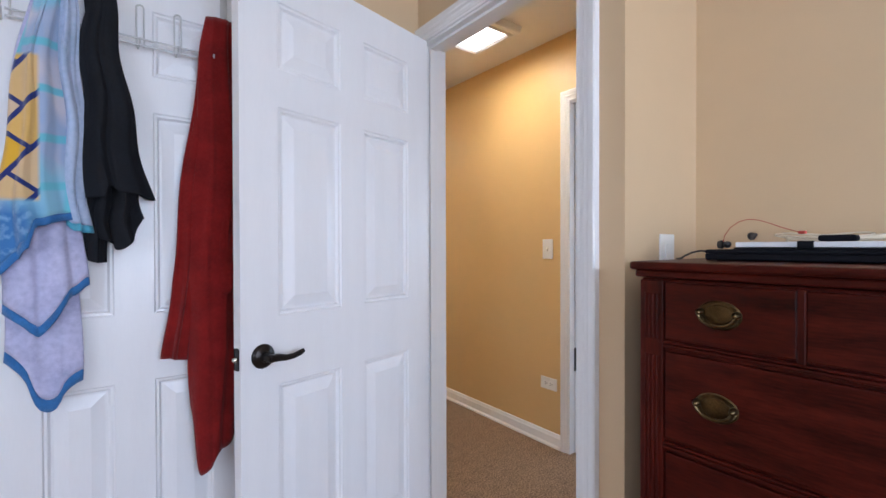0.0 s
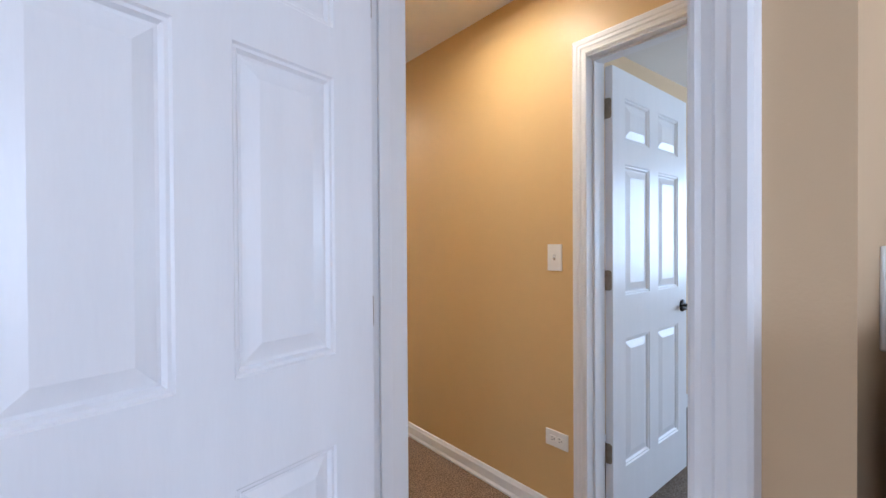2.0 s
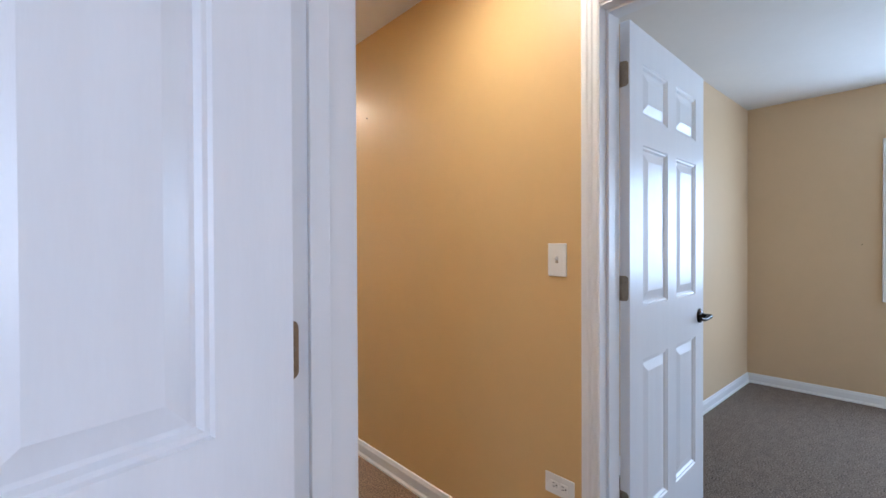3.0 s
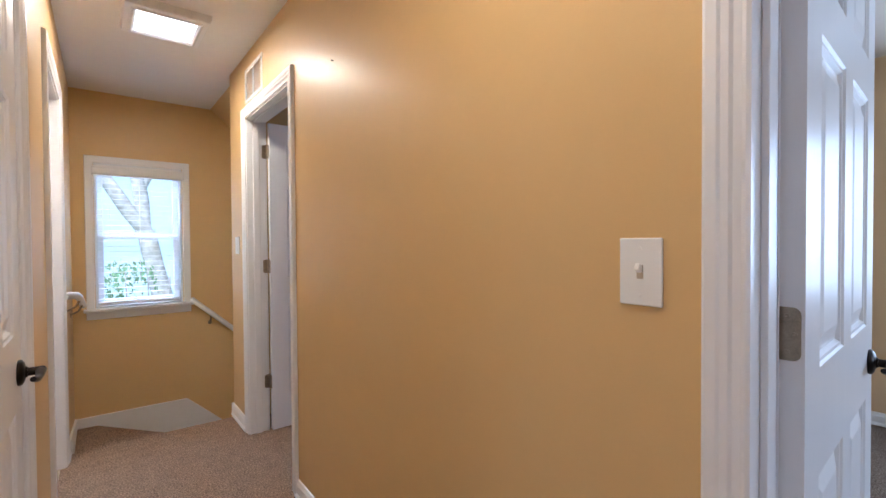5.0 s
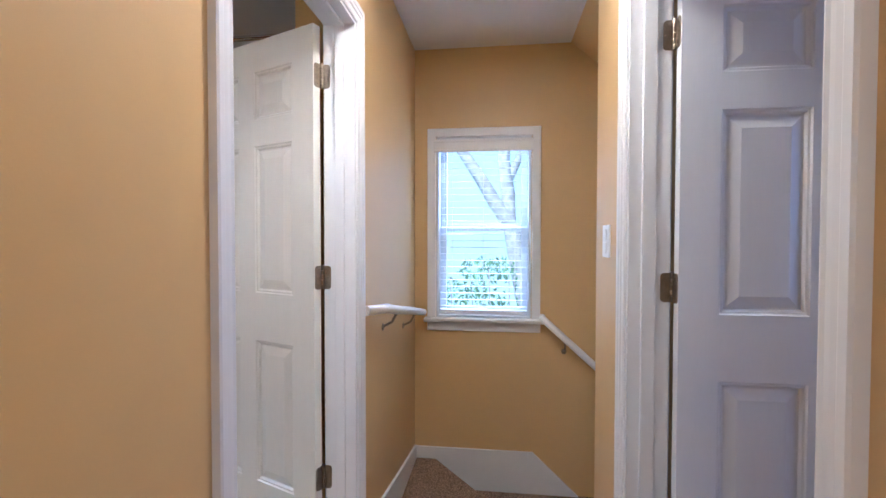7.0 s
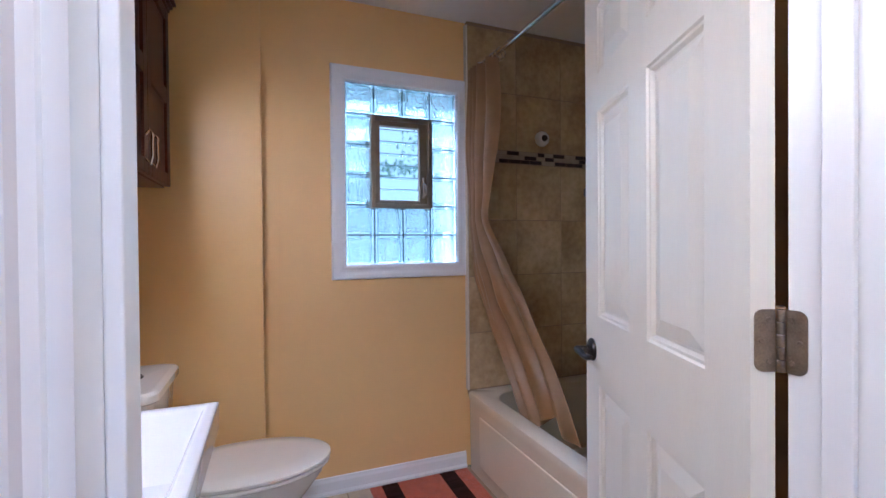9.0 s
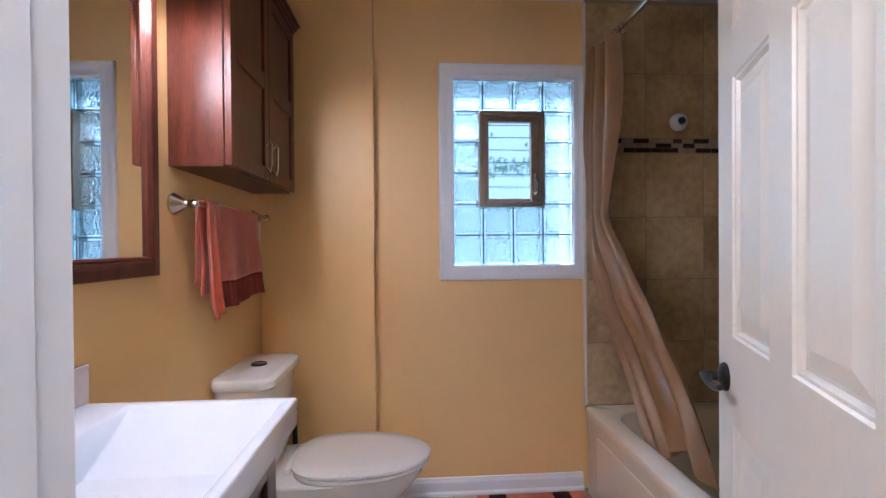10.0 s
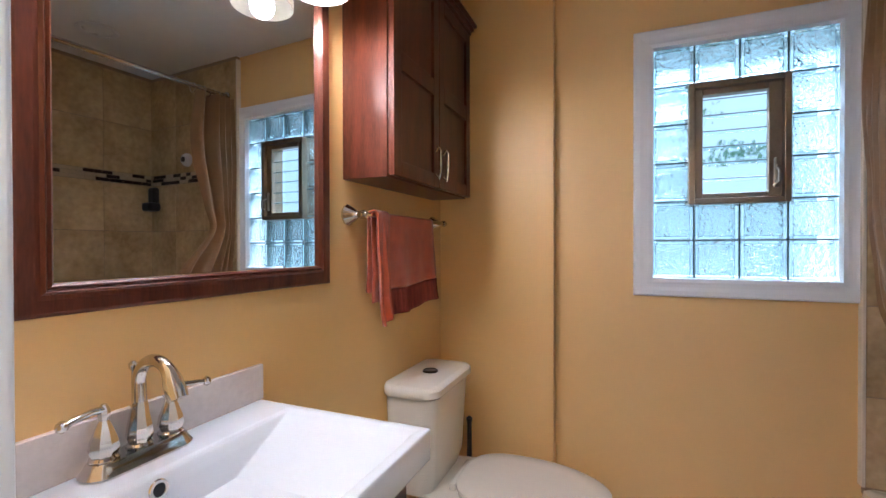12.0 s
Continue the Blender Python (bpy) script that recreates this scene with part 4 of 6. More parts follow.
for z in (1.004, 0.790, 0.563, 0.323):
    bm = bmesh.new()
    box(bm, FX - 0.012, FX + 0.002, Y0 + 0.052, Y1 - 0.052, z, z + 0.007, 0.003)
    box(bm, FX - 0.010, FX + 0.002, Y0 + 0.052, Y1 - 0.052, z + 0.008, z + 0.014, 0.0025)
    part("drawer_rail", bm, MAHOG, dr)
for y in (Y1 - 0.288, Y0 + 0.288):
    part("divider", bx(FX - 0.010, FX + 0.002, y - 0.007, y + 0.007, 1.016, 1.146, 0.003), MAHOGV, dr)

lap = thing("laptop", Matrix.Identity(4), "closed black laptop lying on the dresser", "laptop")
LM = pose(1.112, 0.222, 1.186, 0, 0, 4)
part("base", bx(-0.13, 0.13, -0.19, 0.19, 0.002, 0.016, 0.003, m=LM), LAPTOP, lap)
part("lid", bx(-0.13, 0.13, -0.19, 0.19, 0.0165, 0.025, 0.003, m=LM), LAPTOP, lap)
for a, b in ((-0.11, -0.16), (-0.11, 0.16), (0.11, -0.16), (0.11, 0.16)):
    part("rubber_foot", bx(a - 0.008, a + 0.008, b - 0.008, b + 0.008, 0.0, 0.003, m=LM), RUBBER, lap)
pad = thing("notepad", Matrix.Identity(4), "thick white notepad with a dark cover lying on the laptop", "notepad")
part("cover", bx(-0.112, 0.114, -0.185, 0.138, 0.0255, 0.030, 0.002, m=LM), LAPTOP, pad, "dark blue-black cover")
part("paper_block", bx(-0.110, 0.112, -0.183, 0.135, 0.0305, 0.042, 0.002, m=LM), PAPER, pad)
part("clip", bx(-0.116, -0.095, -0.002, 0.024, 0.029, 0.0435, 0.002, m=LM), LAPTOP, pad, "black clip")
ear = thing("earphones", Matrix.Identity(4), "wired earphones with red cable on the dresser", "earphones")
bm = bmesh.new()
arch = [(0.340, 1.226), (0.337, 1.243), (0.328, 1.259), (0.312, 1.271), (0.297, 1.275), (0.280, 1.273), (0.262, 1.266), (0.240, 1.256), (0.215, 1.247)]
tube(bm, [(1.0 + 0.02 * k / 8, 1.093 * y + 0.005, 1.093 * z - 0.115) for k, (y, z) in enumerate(arch)], 0.0009, 6)
part("cable", bm, COPPER, ear)
for em, r in ((pose(0.998, 0.385, 1.2225, 90, 0, 60), 1.0), (pose(1.000, 0.367, 1.2210, 80, 0, -70), 0.8), (pose(1.020, 0.333, 1.2385, 70, 0, 40), 0.9)):
    bm = bmesh.new()
    lathe(bm, [(0.003 * r, 0), (0.009 * r, 0.003), (0.010 * r, 0.009), (0.006 * r, 0.015), (0.003 * r, 0.019)], 14, em)
    part("earbud", bm, RUBBER, ear, "", True)
part("splitter", bx(1.014, 1.026, 0.228, 0.242, 1.244, 1.251, 0.0025), COPPER, ear, "red cable splitter")
cord = thing("charging_cord", Matrix.Identity(4), "coiled cream cord on top of the notepad", "cord")
bm = bmesh.new()
for n, (w, zz) in enumerate(((0.066, 0.0455), (0.058, 0.0495), (0.062, 0.0535), (0.052, 0.057))):
    cp = []
    for i in range(36):
        a = i / 35 * 2 * math.pi
        cp.append(LM @ Vector((-0.01 + w * 0.7 * math.sin(a) + 0.004 * math.sin(3 * a + n), -0.035 + 0.012 * n + (w + 0.03) * math.cos(a), zz + 0.004 * math.sin(2 * a + n))))
    tube(bm, cp, 0.0022, 6)
part("cable", bm, TUB, cord)
glasses = thing("dark_adapter", Matrix.Identity(4), "small dark blue adapter lying on the notepad", "adapter")
part("body", bx(-0.102, -0.060, -0.065, -0.006, 0.0425, 0.0555, 0.005, m=LM), LAPTOP, glasses)
plug = thing("black_cable", Matrix.Identity(4), "thin black cable trailing from the laptop", "cable")
bm = bmesh.new()
tube(bm, [(0.992, 0.405, 1.206), (0.990, 0.420, 1.208), (0.985, 0.436, 1.204), (0.978, 0.450, 1.196), (0.972, 0.458, 1.1885), (0.975, 0.468, 1.1885), (1.02, 0.476, 1.1885)], 0.0024, 7)
part("cable", bm, RUBBER, plug)

# ---- hook rack and cloths on the closet door ----
rack = thing("hook_rack", Matrix.Identity(4), "pale grey wire over-door hook rack on the closet door", "hook rack")
RY = 1.482
for z in (1.817, 1.799):
    bm = bmesh.new()
    tube(bm, [(-0.34, RY, z), (0.20, RY, z)], 0.0026, 8)
    part("rail", bm, RACK, rack)
for x in (-0.340, -0.247, -0.154, -0.061, 0.032, 0.125):
    bm = bmesh.new()
    tube(bm, [(x + 0.009, RY + 0.003, 1.795), (x + 0.009, RY + 0.003, 1.905)] + arc((x, RY + 0.003, 1.905), 0.009, 0, math.pi, 8) + [(x - 0.009, RY + 0.003, 1.905), (x - 0.009, RY + 0.003, 1.797), (x - 0.006, RY - 0.008, 1.784), (x - 0.003, RY - 0.026, 1.790), (x - 0.002, RY - 0.036, 1.807)], 0.0024, 7)
    part("hook", bm, RACK, rack)
for x in (-0.22, 0.16):
    bm = bmesh.new()
    box(bm, x - 0.010, x + 0.010, CY + 0.0015, CY + 0.0035, 1.80, 2.044)
    box(bm, x - 0.010, x + 0.010, RY, CY + 0.0035, 1.800, 1.804)
    box(bm, x - 0.010, x + 0.010, CY + 0.0015, CY + 0.053, 2.0415, 2.0435)
    part("strap", bm, RACK, rack)


def cloth(bm, left, right, z_top, foot, depth, folds, y0=1.484, n=44, mrows=70, seed=1, first=0, last=None, pleats=()):
    """A hanging cloth: left and right edges and depth by height fraction, foot by width fraction, with folds that run down it.
    A pleat is (from, to, width, height): a ridge that runs from one width fraction at the top to another at the foot."""
    rnd = random.Random(seed)
    ph = [rnd.uniform(0, 6.3) for _ in range(5)]
    grid = []
    rows_ = range(first, (mrows if last is None else last) + 1)
    for j in rows_:
        t = j / mrows
        row = []
        for i in range(n + 1):
            s = i / n
            z = z_top + (foot(s) - z_top) * t
            x = left(t) + (right(t) - left(t)) * s
            w = 0.35 + 0.65 * t
            y = y0 - depth(t) * (0.55 + 0.45 * math.sin(s * math.pi)) + w * folds * (math.sin(s * 11 + ph[0] + t * 1.6) + 0.6 * math.sin(s * 23 + ph[1] - t * 2.2) + 0.35 * math.sin(s * 5 + t * 9 + ph[2]))
            for p0, p1, pw, phh in pleats:
                d = (s - (p0 + (p1 - p0) * t)) / pw
                y -= phh * min(1.0, 0.3 + t * 1.2) * (math.exp(-d * d) if d < 0 else math.exp(-9 * d * d))
            x += 0.004 * w * math.sin(s * 17 + ph[3] + t * 4) + 0.006 * math.sin(t * 13 + ph[4])
            row.append(bm.verts.new((x, min(y, 1.494), z)))
        grid.append(row)
    for j in range(len(grid) - 1):
        for i in range(n):
            bm.faces.new((grid[j][i], grid[j][i + 1], grid[j + 1][i + 1], grid[j + 1][i]))
    return grid


def hung(name, label, category, mat, layers):
    t = thing(name, Matrix.Identity(4), label, category)
    for nm, kw, lab, *hem in layers:
        pieces = [(nm, lab, hem[0] if hem else mat, {})] if len(hem) < 2 else [(nm, lab, hem[0], {"last": 68}), ("hem", "blue terry hem", hem[1], {"first": 68})]
        for nm2, lab2, mat2, rng in pieces:
            bm = bmesh.new()
            cloth(bm, **kw, **rng)
            ob = part(nm2, bm, mat2, t, lab2, True)
            ob.modifiers.new("thickness", "SOLIDIFY").thickness = 0.004
    return t


def flow(*keys):
    """A smooth curve through (t, value) keys."""
    ts, vs = [k[0] for k in keys], [k[1] for k in keys]

    def f(t):
        i = max(0, min(len(ts) - 2, sum(1 for q in ts[1:-1] if q <= t)))
        d = ts[i + 1] - ts[i]
        u = (t - ts[i]) / d
        s0 = (vs[i + 1] - vs[i - 1]) / (ts[i + 1] - ts[i - 1]) if i else (vs[1] - vs[0]) / d
        s1 = (vs[i + 2] - vs[i]) / (ts[i + 2] - ts[i]) if i + 2 < len(ts) else (vs[-1] - vs[-2]) / d
        return vs[i] * (1 + 2 * u) * (1 - u) ** 2 + vs[i + 1] * u * u * (3 - 2 * u) + d * (s0 * u * (1 - u) ** 2 - s1 * u * u * (1 - u))
    return f


def lerp(a, b, t):
    return a + (b - a) * t


def shape(*keys):
    def f(t):
        for (t0, v0), (t1, v1) in zip(keys, keys[1:]):
            if t <= t1:
                u = (t - t0) / (t1 - t0)
                return lerp(v0, v1, u * u * (3 - 2 * u))
        return keys[-1][1]
    return f


hung("bath_towel", "brick-red terry towel hanging from a door hook", "towel", RED, [
    ("front_fold", dict(left=flow((0, 0.112), (0.12, 0.090), (0.40, 0.066), (0.75, 0.040), (0.9, 0.046), (1, 0.060)), right=flow((0, 0.19), (0.5, 0.23), (1, 0.20)), z_top=1.925, foot=shape((0, 0.73), (0.20, 0.535), (0.62, 0.60), (1, 0.66)), depth=shape((0, 0.025), (0.5, 0.050), (1, 0.045)), folds=0.004, seed=3, pleats=((0.25, 0.30, 0.16, 0.012), (0.65, 0.52, 0.2, 0.016))), ""),
    ("overlap_fold", dict(left=flow((0, 0.150), (0.5, 0.128), (1, 0.099)), right=flow((0, 0.20), (1, 0.225)), z_top=1.72, foot=shape((0, 1.062), (1, 1.115)), depth=shape((0, 0.035), (1, 0.068)), folds=0.003, seed=21), ""),
    ("back_fold", dict(left=flow((0, 0.110), (0.19, 0.074), (0.5, 0.038), (0.76, 0.010), (0.88, 0.006), (1, -0.010)), right=flow((0, 0.15), (0.5, 0.11), (1, 0.075)), z_top=1.915, foot=shape((0, 0.893), (1, 0.880)), depth=shape((0, 0.018), (1, 0.030)), folds=0.003, seed=5, pleats=((0.4, 0.35, 0.2, 0.008),)), ""),
])
hung("black_garment", "black cotton garment hanging bunched from a door hook", "clothes", BLACK, [
    ("front_fold", dict(left=flow((0, -0.176), (0.3, -0.190), (1, -0.191)), right=flow((0, -0.128), (0.15, -0.118), (0.6, -0.080), (1, -0.036)), z_top=1.935, foot=shape((0, 1.350), (0.27, 1.352), (0.30, 1.385), (0.55, 1.368), (1, 1.352)), depth=shape((0, 0.03), (1, 0.050)), folds=0.003, seed=8, pleats=((0.45, 0.28, 0.10, 0.012), (0.8, 0.7, 0.3, 0.008))), ""),
    ("lower_fold", dict(left=flow((0, -0.165), (0.6, -0.170), (1, -0.160)), right=flow((0, -0.10), (0.6, -0.070), (1, -0.062)), z_top=1.60, foot=shape((0, 1.245), (0.5, 1.212), (0.75, 1.235), (1, 1.300)), depth=shape((0, 0.015), (1, 0.032)), folds=0.006, seed=9, pleats=((0.3, 0.2, 0.12, 0.016), (0.6, 0.65, 0.12, 0.018), (0.85, 0.9, 0.1, 0.012))), ""),
    ("back_fold", dict(left=flow((0, -0.180), (1, -0.188)), right=flow((0, -0.13), (0.6, -0.125), (1, -0.137)), z_top=1.90, foot=shape((0, 1.195), (0.6, 1.176), (1, 1.178)), depth=shape((0, 0.008), (1, 0.014)), folds=0.004, seed=10, pleats=((0.5, 0.5, 0.2, 0.010),)), ""),
])

# printed beach towel cloth: bands and blocks of colour woven in
BEACH = bpy.data.materials.new("printed_beach_towel_terry")
BEACH.use_nodes = True
nt = BEACH.node_tree
pb = nt.nodes["Principled BSDF"]
pb.inputs["Roughness"].default_value = 0.95
pb.inputs["Sheen Weight"].default_value = 0.3
tc = nt.nodes.new("ShaderNodeTexCoord")


def tex(kind, scale, rot=0.0, sc=(1, 1, 1)):
    mpn = nt.nodes.new("ShaderNodeMapping")
    mpn.inputs["Rotation"].default_value = (0, rot, 0)
    mpn.inputs["Scale"].default_value = sc
    nt.links.new(tc.outputs["Object"], mpn.inputs["Vector"])
    n = nt.nodes.new(kind)
    n.inputs["Scale"].default_value = scale
    nt.links.new(mpn.outputs[0], n.inputs["Vector"])
    return n


def step(src, lo_, hi_):
    r = nt.nodes.new("ShaderNodeMapRange")
    r.inputs["From Min"].default_value, r.inputs["From Max"].default_value = lo_, hi_
    nt.links.new(src, r.inputs["Value"])
    return r.outputs[0]


def mixc(fac, a, b):
    mx = nt.nodes.new("ShaderNodeMix")
    mx.data_type = "RGBA"
    nt.links.new(fac, mx.inputs["Factor"])
    for sock, v in ((mx.inputs["A"], a), (mx.inputs["B"], b)):
        if isinstance(v, tuple):
            sock.default_value = (*v, 1)
        else:
            nt.links.new(v, sock)
    return mx.outputs["Result"]


def mul(a, b):
    mm = nt.nodes.new("ShaderNodeMath")
    mm.operation = "MULTIPLY"
    nt.links.new(a, mm.inputs[0])
    nt.links.new(b, mm.inputs[1])
    return mm.outputs[0]


sep = nt.nodes.new("ShaderNodeSeparateXYZ")
nt.links.new(tc.outputs["Object"], sep.inputs[0])
tone = tex("ShaderNodeTexNoise", 11, sc=(1, 1, 0.5))
col = mixc(step(tone.outputs["Fac"], 0.44, 0.60), (0.60, 0.58, 0.66), (0.34, 0.44, 0.64))
wash = tex("ShaderNodeTexNoise", 5.5)
col = mixc(step(wash.outputs["Fac"], 0.55, 0.62), col, (0.25, 0.52, 0.68))
for rot, frq in ((0.12, 2.6), (1.45, 2.1)):
    bandw = tex("ShaderNodeTexWave", frq, rot=rot)
    bandw.bands_direction = "Z"
    bandw.inputs["Distortion"].default_value = 0.8
    col = mixc(step(bandw.outputs["Fac"], 0.90, 0.97), col, (0.16, 0.52, 0.64))
# block print: yellow and pale panes with navy outlines on one side, blue towards the foot
bmap = nt.nodes.new("ShaderNodeMapping")
bmap.inputs["Rotation"].default_value = (radians(90), 0, radians(52))
nt.links.new(tc.outputs["Object"], bmap.inputs["Vector"])
pane = nt.nodes.new("ShaderNodeTexBrick")
nt.links.new(bmap.outputs[0], pane.inputs["Vector"])
for key, val in (("Color1", (0.74, 0.43, 0.03, 1)), ("Color2", (0.62, 0.58, 0.60, 1)), ("Mortar", (0.010, 0.025, 0.16, 1)), ("Scale", 1.0), ("Mortar Size", 0.0055), ("Mortar Smooth", 0.0), ("Bias", -0.30), ("Brick Width", 0.150), ("Row Height", 0.075)):
    pane.inputs[key].default_value = val
leftside = step(sep.outputs["X"], -0.268, -0.276)
zone = mul(mul(leftside, step(sep.outputs["Z"], 1.33, 1.34)), step(sep.outputs["Z"], 1.70, 1.69))
col = mixc(zone, col, pane.outputs["Color"])
lowblue = mul(step(sep.outputs["X"], -0.255, -0.300), step(sep.outputs["Z"], 1.345, 1.30))
col = mixc(lowblue, col, mixc(step(tex("ShaderNodeTexNoise", 60).outputs["Fac"], 0.5, 0.7), (0.05, 0.19, 0.46), (0.20, 0.38, 0.62)))
nt.links.new(col, pb.inputs["Base Color"])
fz = tex("ShaderNodeTexNoise", 480)
bpn = nt.nodes.new("ShaderNodeBump")
bpn.inputs["Strength"].default_value, bpn.inputs["Distance"].default_value = 0.7, 0.002
nt.links.new(fz.outputs["Fac"], bpn.inputs["Height"])
nt.links.new(bpn.outputs["Normal"], pb.inputs["Normal"])
hung("beach_towel", "blue, white and yellow printed beach towel hanging from a door hook", "towel", BEACH, [
    ("front_fold", dict(left=flow((0, -0.272), (0.2, -0.295), (0.5, -0.330), (0.8, -0.350), (1, -0.352)), right=flow((0, -0.235), (0.25, -0.236), (0.6, -0.232), (0.85, -0.215), (1, -0.204)), z_top=1.955, foot=shape((0, 1.150), (0.22, 1.190), (0.40, 1.215), (0.47, 1.272), (1, 1.292)), depth=shape((0, 0.04), (0.6, 0.070), (1, 0.066)), folds=0.004, seed=12, pleats=((0.5, 0.42, 0.14, 0.014), (0.8, 0.78, 0.15, 0.010))), "", BEACH, HEM),
    ("side_fold", dict(left=flow((0, -0.245), (1, -0.240)), right=flow((0, -0.210), (0.35, -0.192), (0.8, -0.187), (1, -0.172)), z_top=1.945, foot=shape((0, 1.30), (0.5, 1.262), (1, 1.256)), depth=shape((0, 0.03), (1, 0.040)), folds=0.004, seed=15, pleats=((0.5, 0.6, 0.16, 0.012),)), "", PALEBLUE, TEAL),
    ("middle_fold", dict(left=flow((0, -0.28), (0.4, -0.33), (1, -0.352)), right=flow((0, -0.22), (0.5, -0.20), (1, -0.190)), z_top=1.93, foot=shape((0, 1.055), (0.42, 0.993), (0.85, 1.092), (1, 1.118)), depth=shape((0, 0.02), (1, 0.036)), folds=0.004, seed=13, pleats=((0.35, 0.3, 0.2, 0.010), (0.7, 0.75, 0.2, 0.008))), "", LAV, HEM),
    ("back_fold", dict(left=flow((0, -0.28), (0.5, -0.33), (1, -0.350)), right=flow((0, -0.22), (0.6, -0.20), (1, -0.206)), z_top=1.92, foot=shape((0, 0.932), (0.55, 0.792), (1, 0.862)), depth=shape((0, 0.012), (1, 0.016)), folds=0.003, seed=14), "", LAV, HEM),
])

# ---- bathroom window ----
bwin = tagged(new("window_bath"), "glass block window with a small louvred metal vent", "window", kind="structure")
bwin.matrix_basis = BATH
BM = on_wall((-0.965, 0, 0), (0, 1, 0), (1, 0, 0))
WY0, WY1, WZ0, WZ1 = 4.350, 4.963, 1.133, 2.066
bm = bmesh.new()
sweep(bm, WY0 + 0.002, WY1 - 0.002, WZ0 + 0.002, WZ1 - 0.002, [(-0.004, -0.012), (0, 0), (0, 0.010), (0.013, 0.013), (0.022, 0.012), (0.033, 0.013), (0.048, 0.017), (0.064, 0.018), (0.070, 0.014), (0.072, 0)], BM, closed=True)
part("window_frame", bm, WHITE, bwin)
BX0, BX1 = -1.062, -0.984
CW, CH = (WY1 - WY0) / 4, (WZ1 - WZ0) / 6
bm = bmesh.new()
for a, b, c, d in ((WY0, WY0 + 0.003, WZ0, WZ1), (WY1 - 0.003, WY1, WZ0, WZ1), (WY0 + 0.003, WY1 - 0.003, WZ0, WZ0 + 0.003), (WY0 + 0.003, WY1 - 0.003, WZ1 - 0.003, WZ1)):
    box(bm, -1.199, -0.968, a, b, c, d)
part("window_lining", bm, WHITE, bwin)
bm = bmesh.new()
for k in range(1, 4):
    for c, d in ((WZ0, WZ0 + 2 * CH), (WZ1 - CH, WZ1)) if k == 2 else ((WZ0, WZ1),):
        box(bm, BX0 + 0.001, BX1 - 0.003, WY0 + k * CW - 0.003, WY0 + k * CW + 0.003, c, d)
for k in range(1, 6):
    for a, b in ((WY0, WY0 + CW), (WY1 - CW, WY1)) if k in (3, 4) else ((WY0, WY1),):
        box(bm, BX0 + 0.0015, BX1 - 0.0035, a, b, WZ0 + k * CH - 0.003, WZ0 + k * CH + 0.003)
part("mortar", bm, MORTAR, bwin)
hy, hz = CW / 2 - 0.004, CH / 2 - 0.004


def block_pane(x0, x1, ins):
    """One pressed face of a hollow glass block, its edge rounded."""
    return bx(x0, x1, -hy + ins, hy - ins, -hz + ins, hz - ins, 0.003)


def block_rim():
    """The clear side walls of a block, seen as a pale band round its face."""
    b2 = bmesh.new()
    w = 0.013
    for a, b, c, d in ((-hy, -hy + w, -hz, hz), (hy - w, hy, -hz, hz), (-hy + w, hy - w, -hz, -hz + w), (-hy + w, hy - w, hz - w, hz)):
        box(b2, BX0 + 0.004, BX1, a, b, c, d, 0.003)
    return b2


firsts = None
for i in range(4):
    for j in range(6):
        if i in (1, 2) and j in (2, 3, 4):
            continue
        m = Matrix.Translation((0, WY0 + (i + 0.5) * CW, WZ0 + (j + 0.5) * CH))
        if firsts is None:
            front = part("glass_block", block_pane(BX1 - 0.010, BX1 - 0.003, 0.010), BLOCK, bwin, "wavy clear glass block", True)
            firsts = [part("rear_face", block_pane(BX0, BX0 + 0.006, 0.010), BLOCKB, front), part("rim", block_rim(), BLOCKRIM, front, "pale glass rim")]
            obs = [front] + firsts
        else:
            top = front.copy()
            obs = [top]
            scene.collection.objects.link(top)
            for f in firsts:
                o = f.copy()
                scene.collection.objects.link(o)
                o.parent = top
                obs.append(o)
        obs[0].matrix_basis = m
        for o in obs:
            o.visible_shadow = False
ventw = tagged(new("window_vent"), "weathered aluminium louvre vent set in the glass blocks", "window vent", kind="structure")
ventw.matrix_basis = BATH
vy0, vy1, vz0, vz1 = 4.480, 4.810, 1.428, 1.902
bm = bmesh.new()
for a, b, c, d in ((vy0, vy0 + 0.022, vz0, vz1), (vy1 - 0.022, vy1, vz0, vz1), (vy0 + 0.022, vy1 - 0.022, vz0, vz0 + 0.022), (vy0 + 0.022, vy1 - 0.022, vz1 - 0.022, vz1)):
    box(bm, -1.10, -0.948, a, b, c, d, 0.003)
part("outer_frame", bm, ALU, ventw)
bm = bmesh.new()
for a, b, c, d in ((vy0 + 0.024, vy0 + 0.050, vz0 + 0.024, vz1 - 0.024), (vy1 - 0.066, vy1 - 0.024, vz0 + 0.024, vz1 - 0.024), (vy0 + 0.050, vy1 - 0.066, vz0 + 0.024, vz0 + 0.042), (vy0 + 0.050, vy1 - 0.066, vz1 - 0.048, vz1 - 0.024)):
    box(bm, -1.00, -0.968, a, b, c, d, 0.003)
part("inner_frame", bm, ALU, ventw)
for k in range(6):
    lv = part("louvre", bx(-0.003, 0.003, vy0 + 0.048, vy1 - 0.064, -0.036, 0.036, 0.001), LOUVRE, ventw)
    lv.matrix_basis = pose(-1.00, 0, vz0 + 0.068 + k * 0.062, 0, 24, 0)
    lv.visible_shadow = False
    part("ground_edge", bx(-0.0034, 0.0034, vy0 + 0.050, vy1 - 0.066, 0.0355, 0.0385), MORTAR, lv, "dark ground glass edge")
bm = bmesh.new()
box(bm, -0.966, -0.945, vy1 - 0.052, vy1 - 0.036, vz0 + 0.055, vz0 + 0.165, 0.004)
